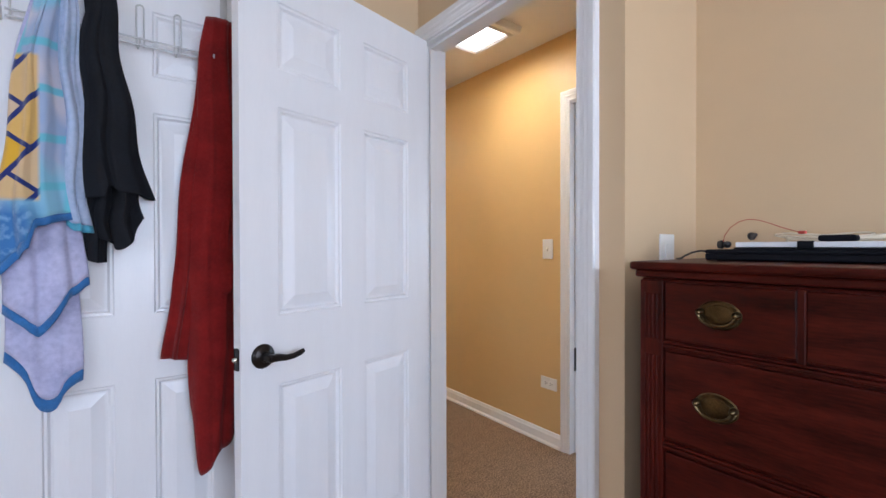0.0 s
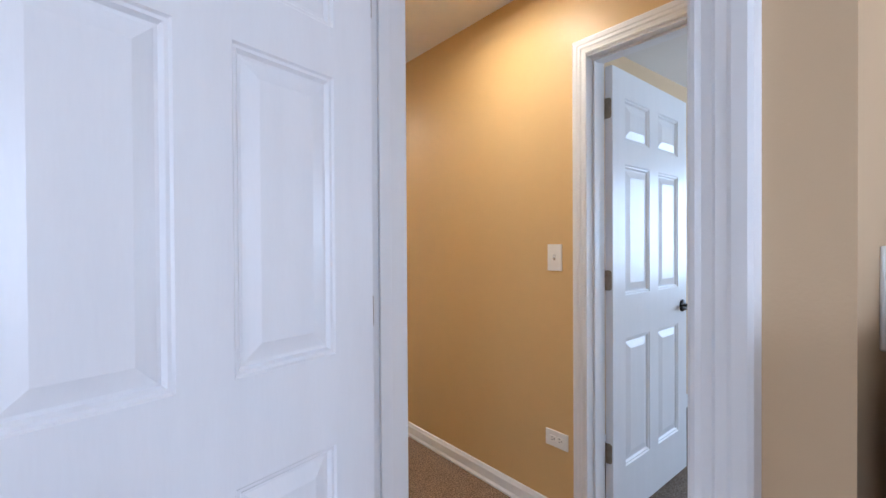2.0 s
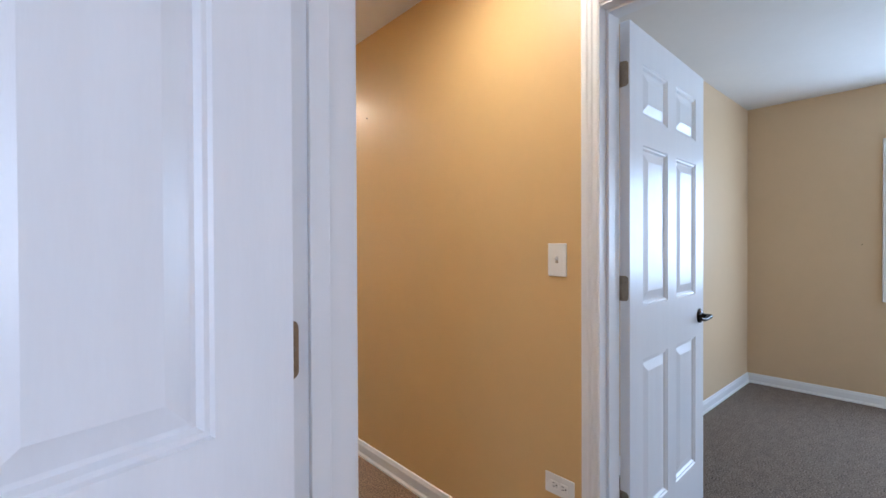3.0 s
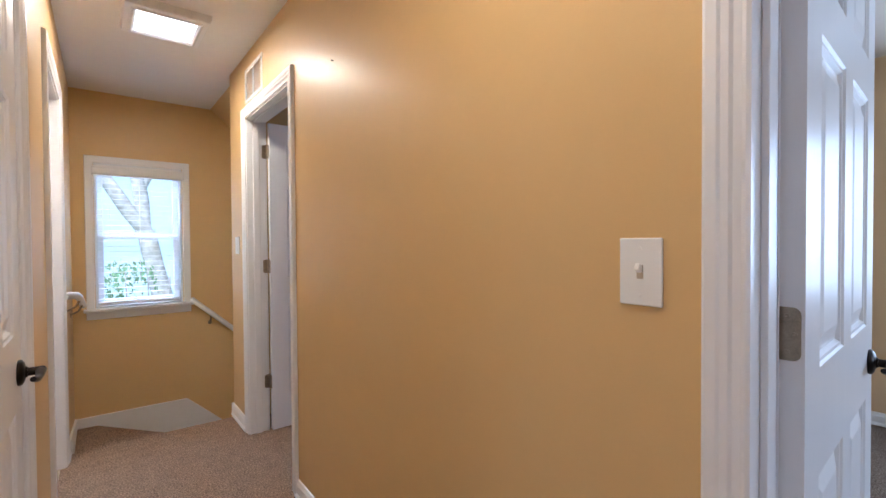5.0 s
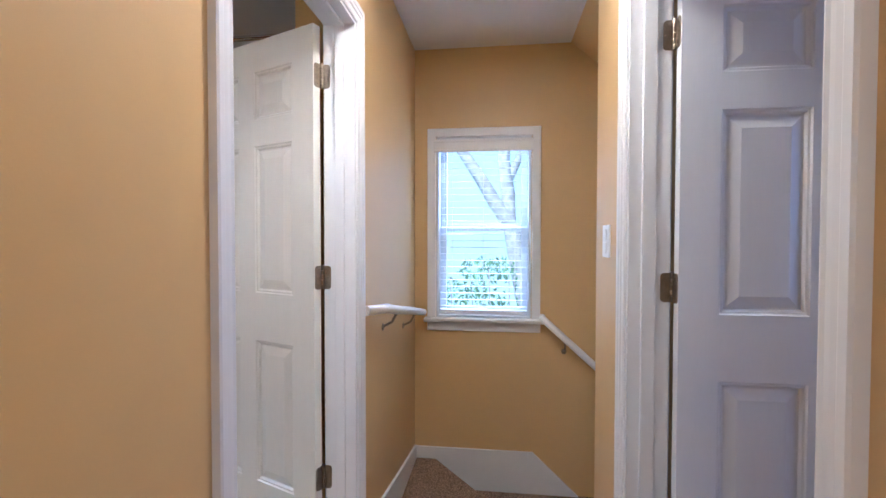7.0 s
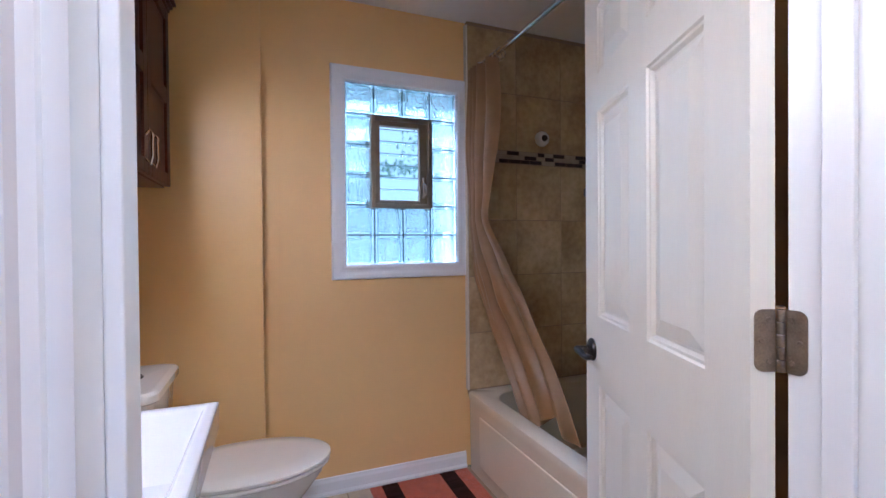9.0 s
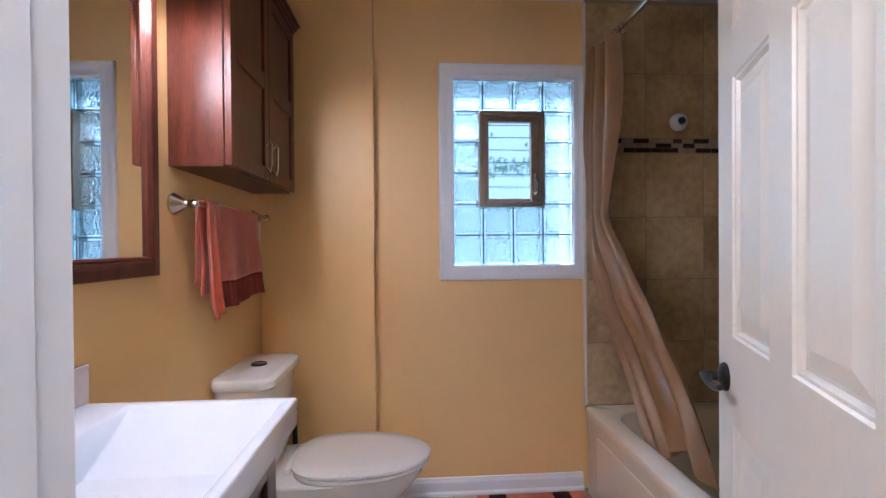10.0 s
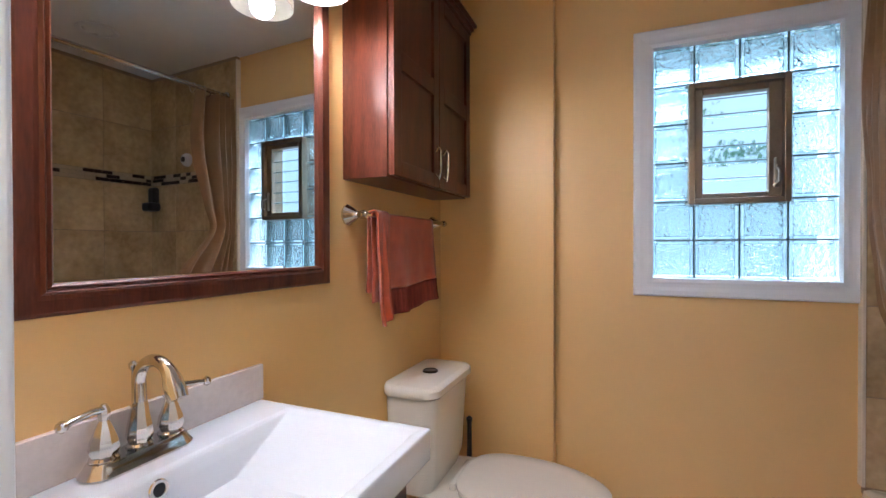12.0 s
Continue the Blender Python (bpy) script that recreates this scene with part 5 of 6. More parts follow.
tube(bm, [(-0.950, vy1 - 0.044, vz0 + 0.13), (-0.915, vy1 - 0.044, vz0 + 0.11), (-0.905, vy1 - 0.050, vz0 + 0.07), (-0.915, vy1 - 0.062, vz0 + 0.055)], [0.006, 0.006, 0.005, 0.007], 8)
part("crank", bm, ALU, ventw, "metal louvre crank", True)

# ---- vanity ----
van = thing("vanity_cabinet", BATH, "dark brown wooden vanity cabinet under the sink", "vanity")
part("carcass", bx(0.245, 0.940, 3.46, 3.835, 0.09, 0.835, 0.002), ESPRESSO, van)
part("toe_kick", bx(0.265, 0.935, 3.46, 3.79, 0.0, 0.09), ESPRESSO, van)


def shaker(parent, name, x0, x1, z0, z1, y, mat, pull_at=None, pmat=CHROME):
    """A framed door whose panel is set back, facing +y."""
    bm = bmesh.new()
    w = 0.055
    for a, b, c, d in ((x0, x0 + w, z0, z1), (x1 - w, x1, z0, z1), (x0 + w, x1 - w, z0, z0 + w), (x0 + w, x1 - w, z1 - w, z1)):
        box(bm, a, b, y, y + 0.020, c, d, 0.002)
    d = part(name, bm, mat, parent)
    part("panel", bx(x0 + w - 0.004, x1 - w + 0.004, y + 0.002, y + 0.009, z0 + w - 0.004, z1 - w + 0.004), mat, d)
    if pull_at:
        px, pz = pull_at
        bm = bmesh.new()
        pts = [(px, y + 0.020, pz - 0.048), (px, y + 0.036, pz - 0.052), (px + 0.002, y + 0.044, pz - 0.035), (px - 0.004, y + 0.040, pz), (px + 0.002, y + 0.044, pz + 0.035), (px, y + 0.036, pz + 0.052), (px, y + 0.020, pz + 0.048)]
        tube(bm, pts, [0.004, 0.0045, 0.004, 0.0045, 0.004, 0.0045, 0.004], 8)
        part("handle", bm, pmat, d, "curved brushed nickel handle", True)
    return d


shaker(van, "door", 0.252, 0.590, 0.12, 0.825, 3.836, ESPRESSO, (0.555, 0.70))
shaker(van, "door", 0.596, 0.934, 0.12, 0.825, 3.836, ESPRESSO, (0.630, 0.70))
part("side_frame", bx(0.236, 0.246, 3.79, 3.835, 0.09, 0.832, 0.002), ESPRESSO, van)
part("side_frame", bx(0.236, 0.246, 3.46, 3.505, 0.09, 0.832, 0.002), ESPRESSO, van)

sink = thing("sink_basin", BATH, "white ceramic sink top with a sloping trough basin", "sink")
bm = bmesh.new()


def ring_at(x0, x1, y0, y1, z):
    return [bm.verts.new(p) for p in ((x0, y0, z), (x1, y0, z), (x1, y1, z), (x0, y1, z))]


rings = [ring_at(0.222, 0.945, 3.448, 3.885, 0.836), ring_at(0.216, 0.948, 3.445, 3.892, 0.842), ring_at(0.215, 0.948, 3.445, 3.893, 0.900), ring_at(0.219, 0.946, 3.448, 3.889, 0.905), ring_at(0.238, 0.925, 3.548, 3.874, 0.905), ring_at(0.246, 0.918, 3.556, 3.866, 0.900), ring_at(0.300, 0.880, 3.566, 3.856, 0.880), ring_at(0.500, 0.700, 3.590, 3.835, 0.800), ring_at(0.53, 0.67, 3.62, 3.80, 0.795)]
for r, s in zip(rings, rings[1:]):
    for i in range(4):
        bm.faces.new((r[i], r[(i + 1) % 4], s[(i + 1) % 4], s[i]))
bm.faces.new(rings[-1])
bm.faces.new(rings[0][::-1])
bmesh.ops.bevel(bm, geom=[e for e in bm.edges if e.calc_length() > 0.02 and min(v.co.z for v in e.verts) > 0.794], offset=0.004, segments=2, affect="EDGES", profile=0.5)
part("basin", bm, SINKW, sink, "", True)
bm = bmesh.new()
OM = Matrix.Translation((0.550, 3.5675, 0.883)) @ pose(0, 0, 0, -78, 0, 0)
lathe(bm, [(0.0092, 0.001), (0.0105, 0.0035), (0.0145, 0.0035), (0.0165, 0.001)], 20, OM, cap=False)
part("overflow_ring", bm, CHROME, sink, "chrome overflow ring", True)
bm = bmesh.new()
lathe(bm, [(0.0095, 0.0), (0.0095, 0.0020)], 16, OM)
part("overflow_hole", bm, RUBBER, sink)
bm = bmesh.new()
lathe(bm, [(0.022, 0.0), (0.022, 0.003), (0.017, 0.004), (0.012, 0.002)], 20, pose(0.60, 3.71, 0.796))
part("drain", bm, CHROME, sink, "", True)
bs = thing("backsplash", BATH, "low pinkish white tile backsplash behind the sink", "backsplash")
STONE = material("pinkish_white_stone_tile", (0.62, 0.56, 0.53), 0.25, var=0.10, scale=9)
for k in range(3):
    part("tile", bx(0.213 + k * 0.2457, 0.213 + k * 0.2457 + 0.243, 3.440, 3.452, 0.905, 0.988, 0.002), STONE, bs)

FXC, FY = 0.522, 3.480
fau = thing("faucet", BATH, "polished chrome two-handle high-arc faucet", "faucet")
bm = bmesh.new()
rings = []
for z, w, d in ((0.9052, 0.090, 0.033), (0.909, 0.091, 0.034), (0.913, 0.088, 0.031), (0.919, 0.084, 0.0275), (0.925, 0.081, 0.025), (0.928, 0.078, 0.022)):
    ring = []
    for i in range(28):
        a = 2 * math.pi * (i + 0.5) / 28
        x = (w - d) * (1 if math.cos(a) > 0 else -1) + d * math.cos(a)
        ring.append(bm.verts.new((FXC + x, FY + d * math.sin(a), z)))
    rings.append(ring)
bm.faces.new(rings[0][::-1])
bm.faces.new(rings[-1])
for lower, upper in zip(rings, rings[1:]):
    for i in range(28):
        bm.faces.new((lower[i], lower[(i + 1) % 28], upper[(i + 1) % 28], upper[i]))
part("base", bm, CHROME, fau, "", True)
bm = bmesh.new()
lathe(bm, [(0.020, 0.926), (0.021, 0.931), (0.0175, 0.935), (0.021, 0.946), (0.0185, 0.964), (0.0145, 0.984), (0.0135, 0.996), (0.0115, 1.004)], 8, pose(FXC, FY, 0))
tube(bm, [(FXC, FY, 0.98), (FXC, FY - 0.001, 1.035)] + arc((FXC, FY + 0.042, 1.035), 0.043, math.pi, 0.30, 16, (0, 1, 0)) + [(FXC, FY + 0.092, 1.030), (FXC, FY + 0.097, 1.020)], [0.0115, 0.011] + [0.0105] * 13 + [0.011, 0.012, 0.0135, 0.015, 0.0165, 0.0155], 18)
part("spout", bm, CHROME, fau, "", True)
bm = bmesh.new()
lathe(bm, [(0.003, 0), (0.003, 0.05), (0.007, 0.056), (0.007, 0.064), (0.003, 0.068)], 12, pose(FXC - 0.004, FY - 0.022, 1.002))
part("lift_rod", bm, CHROME, fau, "", True)
for sx in (-1, 1):
    hx = FXC + sx * 0.056
    bm = bmesh.new()
    lathe(bm, [(0.021, 0.926), (0.022, 0.931), (0.018, 0.935), (0.022, 0.945), (0.0195, 0.959), (0.0125, 0.979), (0.0095, 0.986), (0.007, 0.991), (0.0095, 0.999), (0.009, 1.008), (0.004, 1.017)], 8, pose(hx, FY, 0))
    tube(bm, [(hx - sx * 0.004, FY, 1.008), (hx + sx * 0.02, FY + 0.004, 1.011), (hx + sx * 0.048, FY + 0.010, 1.008), (hx + sx * 0.060, FY + 0.013, 1.006)], [0.006, 0.0055, 0.0048, 0.005], 12)
    lathe(bm, [(0.002, -0.009), (0.0075, -0.005), (0.0085, 0), (0.0075, 0.005), (0.002, 0.009)], 14, pose(hx + sx * 0.064, FY + 0.014, 1.006))
    part("handle", bm, CHROME, fau, "", True)

# ---- mirror ----
mir = thing("wall_mirror", BATH @ Matrix.Translation((0.69, 3.440, 0)) @ pose(0, 0, 0, 0, 0, -1.9) @ Matrix.Translation((-0.69, -3.438, 0)), "large wall mirror in a dark cherry wood frame", "mirror")
MM = on_wall((0, 3.44, 0), (-1, 0, 0), (0, 1, 0))
bm = bmesh.new()
sweep(bm, -0.632, -0.038, 1.214, 1.985, [(0, 0.006), (0.0, 0.014), (0.004, 0.019), (0.008, 0.015), (0.012, 0.020), (0.017, 0.016), (0.024, 0.017), (0.043, 0.016), (0.047, 0.014), (0.050, 0.010), (0.050, 0.0)], MM, closed=True)
part("frame", bm, CHERRY, mir)
part("glass", bx(0.035, 0.635, 3.441, 3.4475, 1.215, 1.988), MIRROR, mir, "silvered mirror glass")

# ---- vanity light ----
vl = thing("vanity_light", BATH @ Matrix.Translation((0, 0, 0.025)), "three-shade vanity light with frosted glass above the mirror", "wall light")
part("backplate", bx(0.07, 0.60, 3.441, 3.462, 2.20, 2.28, 0.006), CHROME, vl)
for lx in (0.14, 0.335, 0.53):
    bm = bmesh.new()
    tube(bm, [(lx, 3.46, 2.24), (lx, 3.52, 2.245), (lx, 3.55, 2.21), (lx, 3.56, 2.07)], 0.008, 10)
    lathe(bm, [(0.012, 2.075), (0.028, 2.065), (0.030, 2.030), (0.026, 2.025)], 18, pose(lx, 3.56, 0))
    part("arm", bm, CHROME, vl, "", True)
    bm = bmesh.new()
    lathe(bm, [(0.028, 2.030), (0.045, 2.015), (0.066, 1.975), (0.076, 1.925), (0.079, 1.870), (0.0765, 1.870), (0.073, 1.925), (0.063, 1.973), (0.043, 2.011), (0.026, 2.025)], 32, pose(lx, 3.56, 0), cap=False)
    part("shade", bm, FROST, vl, "frosted glass shade", True)
    bm = bmesh.new()
    lathe(bm, [(0.013, 2.028), (0.014, 2.000), (0.026, 1.968), (0.030, 1.945), (0.027, 1.922), (0.016, 1.906), (0.003, 1.902)], 20, pose(lx, 3.56, 0))
    part("bulb", bm, GLOW_BULB, vl, "lit white bulb", True)

# ---- recessed shower light ----
rec = thing("recessed_light", Matrix.Translation((-0.29, 5.28, H)), "round white recessed ceiling light over the tub, unlit", "ceiling light")
bm = bmesh.new()
lathe(bm, [(0.098, 0.0), (0.097, -0.006), (0.088, -0.011), (0.074, -0.009), (0.070, -0.002)], 32, cap=False)
part("trim_ring", bm, WHITE, rec, "", True)
bm = bmesh.new()
lathe(bm, [(0.071, -0.001), (0.060, -0.006), (0.030, -0.009), (0.002, -0.010)], 28)
part("lens", bm, PLASTIC, rec, "frosted lens", True)

# ---- wall cabinet ----
cab = thing("wall_cabinet", BATH, "dark cherry wall cabinet with two doors over the toilet", "cabinet")
part("body", bx(-0.814, -0.126, 3.44, 3.598, 1.475, 2.215, 0.002), CHERRY, cab)
bm = bmesh.new()
box(bm, -0.820, -0.120, 3.44, 3.626, 2.190, 2.206, 0.003)
box(bm, -0.830, -0.110, 3.44, 3.636, 2.206, 2.226, 0.006)
box(bm, -0.840, -0.100, 3.44, 3.646, 2.226, 2.240, 0.004)
part("crown", bm, CHERRY, cab)


def cabinet_door(x0, x1, hx):
    w, y, z0, z1 = 0.048, 3.601, 1.480, 2.186
    zm = 1.835
    d = part("door", bx(x0 + 0.001, x1 - 0.001, y, y + 0.010, z0 + 0.001, z1 - 0.001), CHERRY, cab)
    for nm, a, b, c, e in (("stile", x0, x0 + w, z0, z1), ("stile", x1 - w, x1, z0, z1), ("rail", x0 + w, x1 - w, z0, z0 + w), ("rail", x0 + w, x1 - w, z1 - w, z1), ("rail", x0 + w, x1 - w, zm - 0.03, zm + 0.03)):
        part(nm, bx(a, b, y + 0.006, y + 0.020, c, e, 0.002), CHERRY, d)
    bm = bmesh.new()
    zc = 1.565
    tube(bm, [(hx, y + 0.020, zc - 0.040), (hx, y + 0.034, zc - 0.055), (hx + 0.005, y + 0.040, zc - 0.028), (hx - 0.005, y + 0.037, zc + 0.010), (hx + 0.002, y + 0.040, zc + 0.045), (hx, y + 0.032, zc + 0.058), (hx, y + 0.020, zc + 0.042)], 0.0042, 8)
    part("handle", bm, CHROME, d, "curved brushed nickel handle", True)


cabinet_door(-0.812, -0.472, -0.505)
cabinet_door(-0.468, -0.128, -0.435)

# ---- towel bar ----
bar = thing("towel_bar", BATH, "polished chrome towel bar below the wall cabinet", "towel bar")
for x in (-0.150, -0.800):
    bm = bmesh.new()
    lathe(bm, [(0.033, 0), (0.034, 0.006), (0.028, 0.014), (0.019, 0.028), (0.011, 0.038), (0.009, 0.046), (0.013, 0.052), (0.014, 0.062), (0.011, 0.070), (0.004, 0.074)], 24, pose(x, 3.44, 1.367, -90))
    part("post", bm, CHROME, bar, "", True)
bm = bmesh.new()
tube(bm, [(-0.825, 3.499, 1.367), (-0.125, 3.499, 1.367)], 0.008, 12)
part("rod", bm, CHROME, bar, "", True)

tow = thing("hand_towel", BATH, "rust orange hand towel with maroon band over the towel bar", "towel")


def draped(x0, x1, front, back, seed, y_off, split=None):
    """A towel folded over the bar; returns rows of points down the front and the back."""
    rnd = random.Random(seed)
    p1, p2 = rnd.uniform(0, 6), rnd.uniform(0, 6)
    bm2, rows = bmesh.new(), []
    zs_ = [1.367 - back + (back) * i / 20 for i in range(21)]
    path = [(3.499 - 0.013 - y_off, z) for z in zs_] + [(3.499 + (0.013 + y_off) * -math.cos(a), 1.367 + (0.012 + y_off) * math.sin(a)) for a in [math.pi * i / 8 for i in range(1, 8)]] + [(3.499 + 0.013 + y_off, 1.367 - front * i / 30) for i in range(31)]
    for q, (y, z) in enumerate(path):
        row = []
        drop = max(0, 1.367 - z) / 0.36
        for i in range(19):
            s = i / 18
            yy = y + (1 if q > 24 else -0.3) * drop * (0.010 * math.sin(s * 9 + p1) + 0.006 * math.sin(s * 21 + p2) + 0.018 * drop)
            row.append(bm2.verts.new((x0 + (x1 - x0) * s * (1 - 0.03 * drop) + 0.006 * drop * math.sin(z * 30), yy, z - 0.02 * s * drop * (1 if q > 24 else 0) + 0.006 * drop * math.sin(s * 8 + p2))))
        rows.append(row)
    return bm2, rows


bm, rows = draped(-0.655, -0.215, 0.320, 0.29, 4, 0.0)
cut = len(rows) - 9
for a, b in zip(rows[:cut + 1], rows[1:cut + 1]):
    for i in range(18):
        bm.faces.new((a[i], a[i + 1], b[i + 1], b[i]))
bmesh.ops.delete(bm, geom=[v for r in rows[cut + 1:] for v in r], context="VERTS")
o = part("towel_cloth", bm, RUST, tow, "", True)
o.modifiers.new("thickness", "SOLIDIFY").thickness = 0.005
bm, rows = draped(-0.655, -0.215, 0.320, 0.29, 4, 0.0)
for a, b in zip(rows[cut:], rows[cut + 1:]):
    for i in range(18):
        bm.faces.new((a[i], a[i + 1], b[i + 1], b[i]))
bmesh.ops.delete(bm, geom=[v for r in rows[:cut] for v in r], context="VERTS")
o = part("woven_band", bm, MAROON, tow, "maroon woven border band", True)
o.modifiers.new("thickness", "SOLIDIFY").thickness = 0.005
bm, rows = draped(-0.280, -0.205, 0.338, 0.25, 6, 0.008)
for a, b in zip(rows, rows[1:]):
    for i in range(18):
        bm.faces.new((a[i], a[i + 1], b[i + 1], b[i]))
o = part("folded_edge", bm, RUST, tow, "", True)
o.modifiers.new("thickness", "SOLIDIFY").thickness = 0.005

# ---- toilet ----
toi = thing("toilet", BATH, "white two-piece toilet with the lid closed", "toilet")
TX = -0.535


def oval(w, y0, y1, z, n=40, back=0.55):
    """An egg outline: squarer at the back (y0), round at the front (y1)."""
    pts = []
    yc = y0 + (y1 - y0) * 0.42
    for i in range(n):
        a = 2 * math.pi * i / n
        c, s = math.cos(a), math.sin(a)
        e = 0.62 if s < 0 else 1.0
        x = w * math.copysign(abs(c) ** (0.72 if s < 0 else 0.95), c)
        y = yc + (y1 - yc) * s if s >= 0 else yc + (yc - y0) * -abs(s) ** e
        pts.append(Vector((TX + x, y, z)))
    return pts


def loft(loops, cap0=True, cap1=True):
    bm2 = bmesh.new()
    rr = [[bm2.verts.new(p) for p in l] for l in loops]
    n = len(rr[0])
    for a, b in zip(rr, rr[1:]):
        for i in range(n):
            bm2.faces.new((a[i], a[(i + 1) % n], b[(i + 1) % n], b[i]))
    if cap0:
        bm2.faces.new(rr[0][::-1])
    if cap1:
        bm2.faces.new(rr[-1])
    return bm2


part("bowl", loft([oval(0.115, 3.62, 3.98, 0.0), oval(0.118, 3.62, 3.99, 0.02), oval(0.105, 3.62, 4.00, 0.10), oval(0.115, 3.60, 4.05, 0.20), oval(0.150, 3.56, 4.13, 0.29), oval(0.176, 3.52, 4.18, 0.355), oval(0.182, 3.50, 4.19, 0.385), oval(0.178, 3.50, 4.185, 0.392)]), PORC, toi, "", True)
part("seat", loft([oval(0.184, 3.695, 4.205, 0.393), oval(0.188, 3.69, 4.21, 0.399), oval(0.187, 3.69, 4.21, 0.407), oval(0.182, 3.695, 4.203, 0.410)]), PORC, toi, "", True)
part("lid", loft([oval(0.185, 3.69, 4.208, 0.4125), oval(0.190, 3.685, 4.214, 0.417), oval(0.189, 3.685, 4.213, 0.426), oval(0.176, 3.70, 4.198, 0.433), oval(0.12, 3.76, 4.13, 0.436)]), PORC, toi, "", True)
part("hinge_cap", bx(TX - 0.10, TX + 0.10, 3.665, 3.692, 0.392, 0.420, 0.008), PORC, toi, "", True)


def rounded(x0, x1, y0, y1, z, r, n=6, bulge=0.0):
    pts = []
    for cx, cy, a0 in ((x1 - r, y1 - r, 0), (x0 + r, y1 - r, 90), (x0 + r, y0 + r, 180), (x1 - r, y0 + r, 270)):
        for i in range(n + 1):
            a = radians(a0 + 90 * i / n)
            p = Vector((cx + r * math.cos(a), cy + r * math.sin(a), z))
            if bulge and p.y > (y0 + y1) / 2:
                p.y += bulge * (1 - ((p.x - (x0 + x1) / 2) / ((x1 - x0) / 2)) ** 2)
            pts.append(p)
    return pts


part("tank", loft([rounded(TX - 0.165, TX + 0.165, 3.455, 3.615, 0.385, 0.05), rounded(TX - 0.178, TX + 0.178, 3.452, 3.628, 0.45, 0.045, bulge=0.01), rounded(TX - 0.190, TX + 0.190, 3.45, 3.640, 0.735, 0.040, bulge=0.015)]), PORC, toi, "", True)
part("tank_lid", loft([rounded(TX - 0.197, TX + 0.197, 3.446, 3.648, 0.737, 0.045, bulge=0.016), rounded(TX - 0.203, TX + 0.203, 3.445, 3.655, 0.745, 0.045, bulge=0.017), rounded(TX - 0.203, TX + 0.203, 3.445, 3.655, 0.768, 0.045, bulge=0.017), rounded(TX - 0.196, TX + 0.196, 3.45, 3.648, 0.778, 0.040, bulge=0.016), rounded(TX - 0.18, TX + 0.18, 3.46, 3.635, 0.782, 0.035, bulge=0.015)]), PORC, toi, "", True)
bm = bmesh.new()
lathe(bm, [(0.030, 0.0), (0.030, 0.006), (0.026, 0.008), (0.024, 0.005), (0.002, 0.006)], 24, pose(TX, 3.552, 0.781))
part("flush_button", bm, BRONZE, toi, "round dark metal flush button", True)
brush = thing("toilet_brush_holder", BATH, "small black toilet brush holder behind the toilet", "brush holder")
bm = bmesh.new()
lathe(bm, [(0.045, 0.0), (0.05, 0.01), (0.045, 0.20), (0.030, 0.26), (0.012, 0.29), (0.010, 0.47), (0.015, 0.49), (0.004, 0.50)], 18, pose(-0.855, 3.60, 0))
part("holder", bm, RUBBER, brush, "", True)

rug = thing("bath_rug", BATH, "brick-red bath rug with dark woven stripes", "rug")
part("rug_body", bx(-0.92, -0.30, 4.45, 4.985, 0.002, 0.014, 0.005), RUST, rug)
for y in (4.55, 4.865):
    part("stripe", bx(-0.915, -0.305, y - 0.042, y + 0.042, 0.012, 0.0165, 0.002), WEAVE, rug)

# ---- tub, tiles, shower ----
tub = thing("bathtub", BATH, "almond enamel alcove bathtub", "bathtub")
bm = bmesh.new()


def rr4(x0, x1, y0, y1, z, r):
    return rounded(x0, x1, y0, y1, z, r, 5)


loops = [rr4(-0.932, 0.615, 5.012, 5.892, 0.0, 0.012), rr4(-0.932, 0.615, 5.008, 5.892, 0.38, 0.012), rr4(-0.932, 0.615, 5.000, 5.892, 0.405, 0.014), rr4(-0.932, 0.615, 5.004, 5.892, 0.424, 0.016), rr4(-0.930, 0.613, 5.015, 5.890, 0.430, 0.02), rr4(-0.87, 0.55, 5.085, 5.84, 0.430, 0.12), rr4(-0.855, 0.535, 5.10, 5.825, 0.422, 0.13), rr4(-0.80, 0.47, 5.14, 5.79, 0.20, 0.14), rr4(-0.72, 0.42, 5.20, 5.73, 0.10, 0.14), rr4(-0.60, 0.34, 5.28, 5.66, 0.085, 0.12)]
part("shell", loft(loops), TUB, tub, "", True)
part("apron_panel", bx(-0.80, 0.50, 5.003, 5.013, 0.07, 0.33, 0.004), TUB, tub)

ROD_Y, ROD_Z = 5.095, 2.215
rod = thing("shower_rod", BATH, "polished chrome shower curtain rod", "shower rod")
bm = bmesh.new()
tube(bm, [(-0.93, ROD_Y, ROD_Z), (0.615, ROD_Y, ROD_Z)], 0.0125, 14)
part("rod", bm, CHROME, rod, "", True)
for x, ry in ((-0.934, 90), (0.619, -90)):
    bm = bmesh.new()
    lathe(bm, [(0.030, 0), (0.030, 0.006), (0.018, 0.012), (0.016, 0.03)], 18, pose(x, ROD_Y, ROD_Z, 0, ry, 0))
    part("flange", bm, CHROME, rod, "", True)

